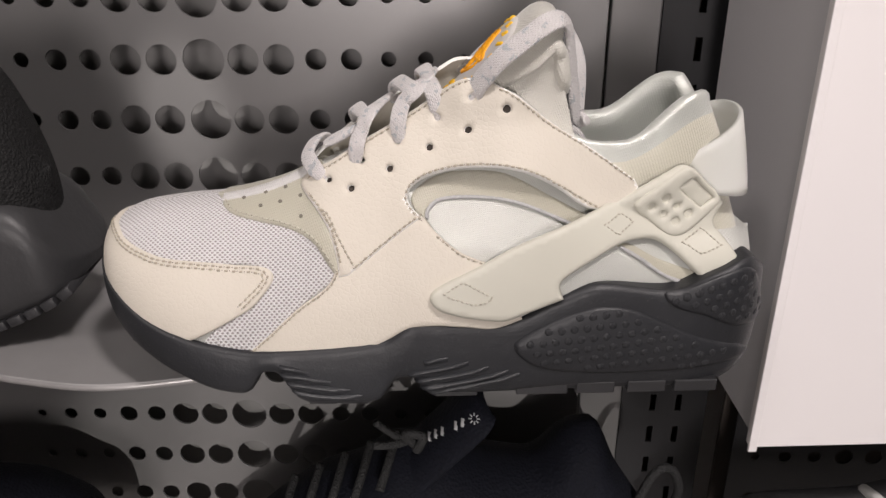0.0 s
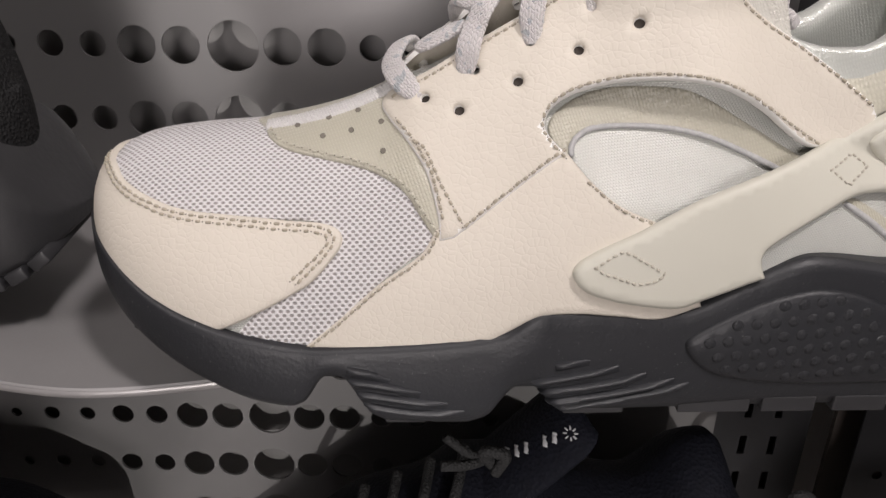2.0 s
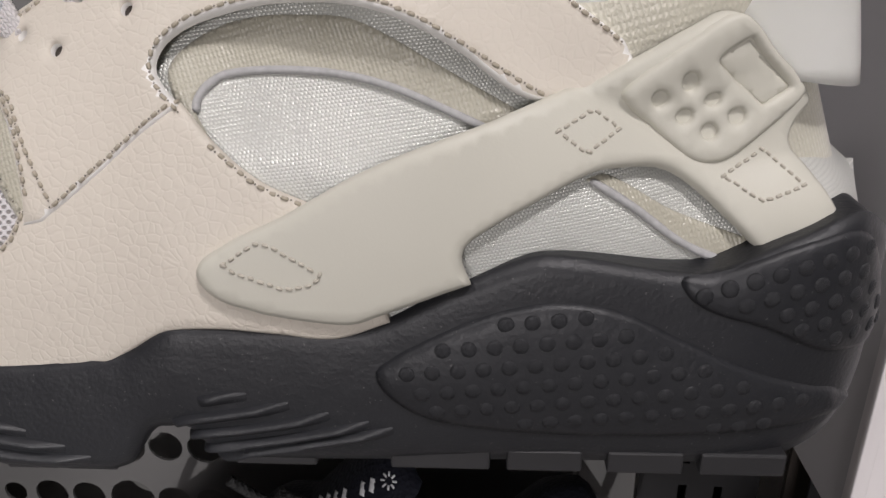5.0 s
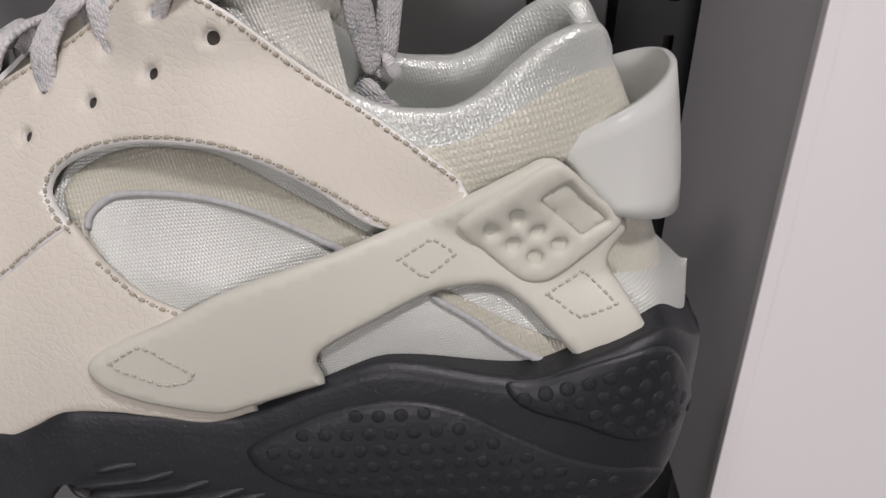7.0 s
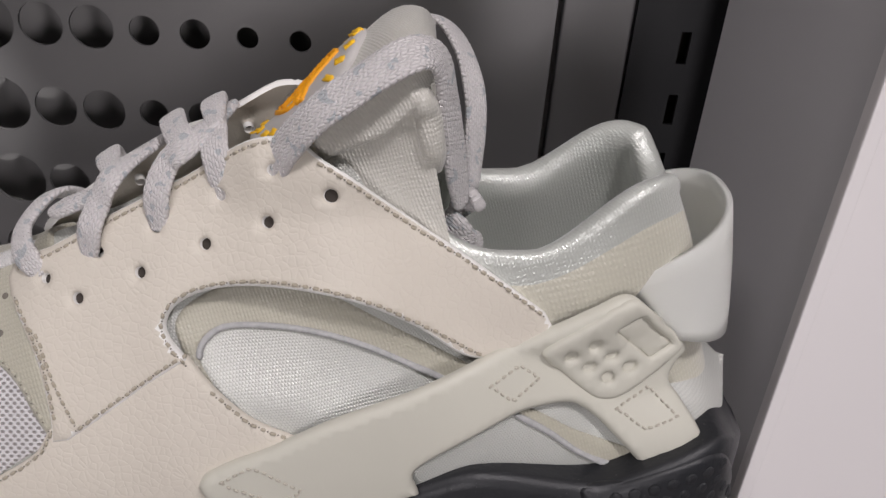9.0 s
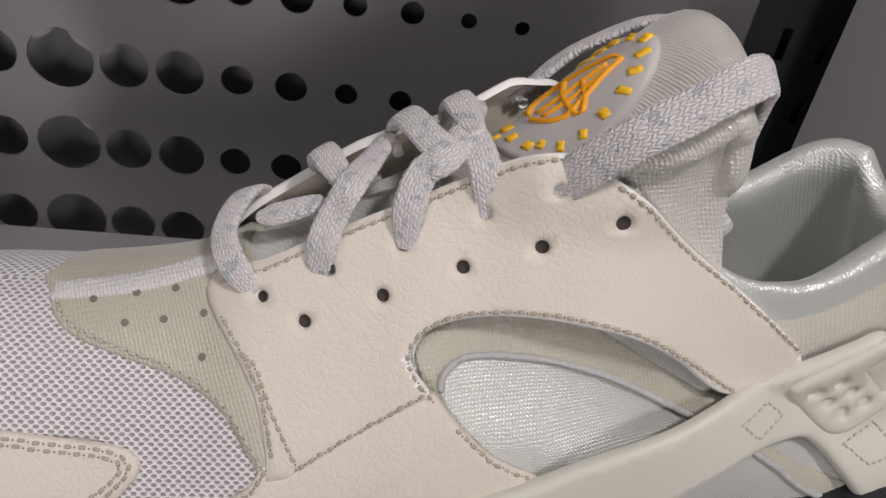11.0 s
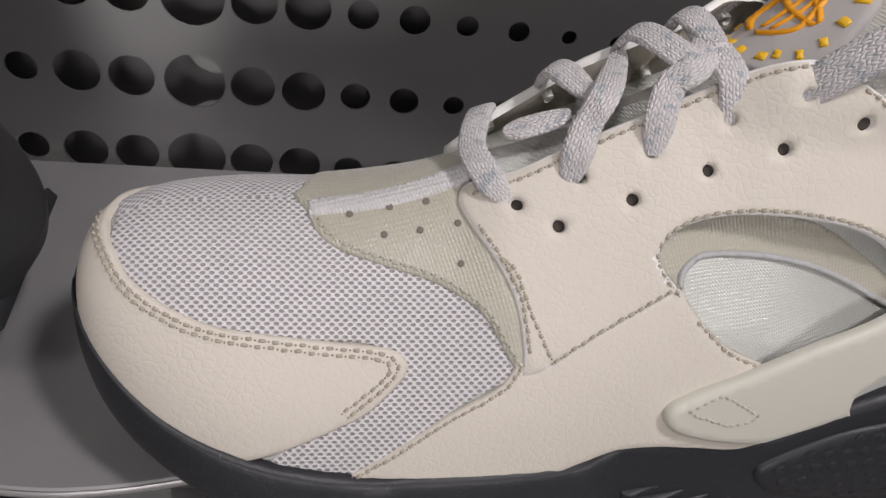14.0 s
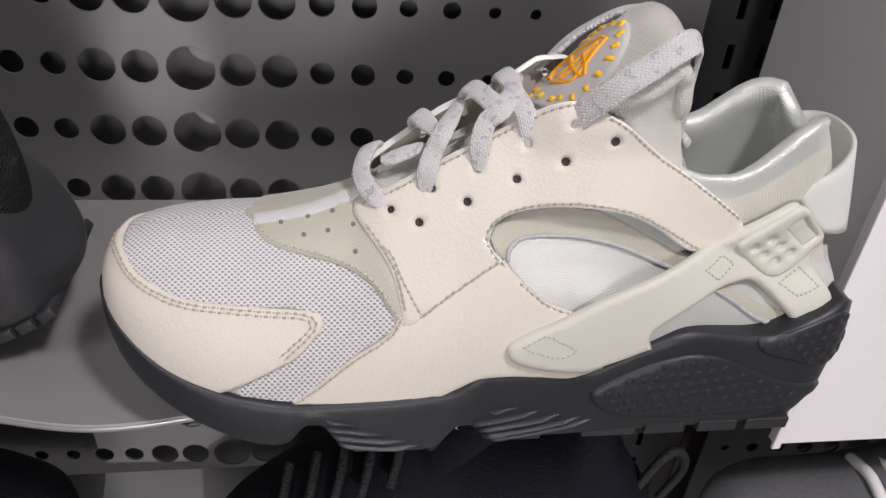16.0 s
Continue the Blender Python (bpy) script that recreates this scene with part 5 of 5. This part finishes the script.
knit_wide = profile((-0.46, 0.026), (-0.42, 0.038), (-0.36, 0.041), (-0.28, 0.035), (-0.22, 0.031), (-0.188, 0.029))
part("upper", hull(-0.46, -0.183, profile((-0.46, 1.112), (-0.183, 1.140)), knit_over, knit_wide, YB, 0.9, 0.028), BLACK_KNIT, heel_shoe, "black knitted upper")
for i in range(9):
    x0 = -0.252 + 0.0092 * i
    z0 = foam_under(x0 + 0.004)
    lug = box(bmesh.new(), -0.0040, 0.0040, -0.0345, 0.0345, -0.0028, 0.0022, 0.0007)
    lean = math.atan2(foam_under(x0 + 0.008) - foam_under(x0), 0.008)
    bmesh.ops.transform(lug, matrix=Matrix.Translation((x0 + 0.004, YB, z0 + 0.0015)) @ Matrix.Rotation(-lean, 4, "Y"), verts=lug.verts)
    part("tread_lug", lug, TREAD, heel_foam)
for k in range(24):
    s = k / 23
    z = 1.176 + 0.050 * s
    x = -0.1965 - 0.016 * s
    bm = bmesh.new()
    bmesh.ops.create_uvsphere(bm, u_segments=8, v_segments=5, radius=1, matrix=Matrix.LocRotScale((x - 0.004, YB - 0.0235 + 0.006 * s, z), Euler((0, 0.4, 0.5)), (0.0022, 0.0009, 0.0008)))
    part("stitch", bm, BLACK_KNIT, heel_shoe)

# lower shelf and its shoes
LOW = 0.850
shelf_plate("display_shelf", LOW, "thin grey steel shelf carrying dark shoes")


def low_shoe(name, label, x0, x1, yc, over, material, sole_material, group="shoes on the lower shelf"):
    ob = thing(name, label, "shoe", group)
    width = profile((x0, 0.030), (x0 + 0.06, 0.046), ((x0 + x1) / 2, 0.046), (x1 - 0.05, 0.038), (x1, 0.034))
    part("midsole", hull(x0, x1, profile((x0, LOW + 0.012), (x0 + 0.05, LOW), (x1 - 0.03, LOW), (x1, LOW + 0.008)), profile((x0, LOW + 0.026), (x1, LOW + 0.034)), width, yc, 0.5, 0.04), sole_material, ob)
    slim = profile((x0 + 0.004, 0.026), (x0 + 0.06, 0.042), ((x0 + x1) / 2, 0.043), (x1 - 0.05, 0.035), (x1 - 0.004, 0.030))
    part("upper", hull(x0 + 0.004, x1 - 0.004, profile((x0, LOW + 0.020), (x1, LOW + 0.024)), over, slim, yc, 1.25, 0.03), material, ob)
    return ob


tongue_shoe = low_shoe("running_shoe", "black lace-up running shoe with printed tongue", -0.155, 0.150, 0.415, profile((-0.151, 0.89), (-0.11, 0.925), (-0.079, 0.950), (-0.049, 0.962), (-0.028, 0.978), (0.0, 0.978), (0.032, 0.966), (0.060, 0.962), (0.088, 0.988), (0.100, 0.990), (0.118, 0.955), (0.146, 0.91)), NAVY, BLACK_FOAM)
flap_bm = bmesh.new()
rows = []
for i in range(25):
    s = i / 24
    cap = math.sqrt(max(0.0, 1 - max(0.0, (s - 0.8) / 0.2) ** 2))
    c = Vector((-0.020 + 0.048 * s, 0.413, 0.965 + 0.052 * s))
    n = Vector((-0.74, 0, 0.67))
    w, th = 0.030 * (0.75 + 0.25 * cap), 0.006 * max(0.05, cap)
    rows.append([c + Vector((0, math.copysign(abs(math.cos(g)) ** 0.7, math.cos(g)) * w, 0)) + n * (th * math.sin(g) - 0.009 * math.cos(g) ** 2) for g in [2 * math.pi * j / 28 for j in range(28)]])
flap_bm = grid_mesh(rows, True)
bmesh.ops.holes_fill(flap_bm, edges=[e for e in flap_bm.edges if e.is_boundary])
bmesh.ops.recalc_face_normals(flap_bm, faces=flap_bm.faces)
uv_side(flap_bm)
FLAP_SKIN = skin(flap_bm)
flap = part("tongue", flap_bm, NAVY, tongue_shoe, "black padded tongue with faint grey print")
for k in range(7):
    a, b = -0.010 + 0.0041 * k, 1.0600 + 0.0022 * k
    pts = [(a - 0.0012, b - 0.0022, 1), (a + 0.0010, b - 0.0028, 1), (a + 0.0014, b + 0.0022, 1), (a - 0.0008, b + 0.0028, 1)]
    if k != 4:
        part("print_bar", panel_mesh(pts, "S", FLAP_SKIN, 0.0001, 0.0003, step=0.002, edge=0.0003), GREY_PRINT, flap)
for k in range(8):
    g = 2 * math.pi * k / 8
    a, b = 0.0215 + 0.0024 * math.cos(g), 1.0760 + 0.0024 * math.sin(g)
    c, s = 0.0009 * math.cos(g), 0.0009 * math.sin(g)
    n1, n2 = -0.0004 * math.sin(g), 0.0004 * math.cos(g)
    part("print_mark", panel_mesh([(a - c - n1, b - s - n2, 1), (a + c - n1, b + s - n2, 1), (a + c + n1, b + s + n2, 1), (a - c + n1, b - s + n2, 1)], "S", FLAP_SKIN, 0.0001, 0.0003, edge=0.0002), GREY_PRINT, flap)


def tube(points, r, material, name, parent, n=8):
    path, rows = spline3([Vector(p) for p in points]), []
    for i, p in enumerate(path):
        t = (path[min(i + 1, len(path) - 1)] - path[max(i - 1, 0)]).normalized()
        a = t.cross(Vector((0.3, 0.9, 0.2))).normalized()
        b = t.cross(a)
        rows.append([p + (a * math.cos(2 * math.pi * j / n) + b * math.sin(2 * math.pi * j / n)) * r for j in range(n)])
    bm = grid_mesh(rows, True)
    bmesh.ops.holes_fill(bm, edges=[e for e in bm.edges if e.is_boundary])
    bmesh.ops.recalc_face_normals(bm, faces=bm.faces)
    return part(name, bm, material, parent)


tube(((-0.020, 0.392, 0.996), (-0.028, 0.388, 1.003), (-0.038, 0.384, 1.015)), 0.0022, BLACK_KNIT, "lace_end", tongue_shoe)
tube(((-0.016, 0.392, 0.996), (-0.027, 0.386, 0.997), (-0.040, 0.384, 0.998)), 0.0026, BLACK_KNIT, "lace_end", tongue_shoe)
tube(((-0.012, 0.390, 0.990), (-0.020, 0.386, 1.004), (-0.010, 0.384, 1.004), (-0.014, 0.386, 0.992)), 0.0030, BLACK_KNIT, "lace_loop", tongue_shoe)
for k in range(5):
    x = -0.105 + 0.017 * k
    tube(((x, 0.376, 0.930 + 0.010 * k), (x + 0.006, 0.392, 0.943 + 0.0095 * k), (x + 0.010, 0.415, 0.950 + 0.0085 * k)), 0.0028, BLACK_KNIT, "lace", tongue_shoe)
tube(((0.128, 0.400, 0.925), (0.138, 0.396, 0.960), (0.150, 0.398, 0.962), (0.158, 0.402, 0.940), (0.152, 0.408, 0.905)), 0.0030, BLACK_KNIT, "heel_loop", tongue_shoe)
low_shoe("running_shoe", "dark navy cloth running shoe", -0.520, -0.225, 0.425, profile((-0.516, 0.88), (-0.44, 0.915), (-0.38, 0.935), (-0.32, 0.948), (-0.282, 0.946), (-0.255, 0.932), (-0.232, 0.912), (-0.229, 0.885)), NAVY, BLACK_FOAM)
suede = low_shoe("sneaker", "grey suede sneaker with thick white laces", 0.175, 0.465, 0.395, profile((0.179, 0.88), (0.190, 0.905), (0.205, 0.918), (0.235, 0.924), (0.285, 0.925), (0.355, 0.942), (0.415, 0.92), (0.461, 0.90)), GREY_SUEDE, BLACK_FOAM)
for k in range(4):
    x = 0.290 + 0.018 * k
    tube(((x, 0.362, 0.908), (x + 0.002, 0.370, 0.923), (x + 0.004, 0.395, 0.9295), (x + 0.006, 0.420, 0.921)), 0.0042, WHITE_EDGE, "lace", suede)

# neighbouring bay behind the white panel
bay = thing("perforated_panel", "dark grey steel panel with small round holes", "display panel", kind="structure")
bay.matrix_world = WALL
HOLE_X = [0.395 + 0.0231 * k for k in range(16)]
part("plate", perforated_plate(0.376, 0.78, 0.55, 1.55, 0.0015), DARK_STEEL, bay, smooth=False)
# sheet behind the small holes, coloured dark for their inner shade
part("backing", box(bmesh.new(), 0.376, 0.78, 0.030, 0.034, 0.5, 1.6), HOLE_SHADE, bay, smooth=False)
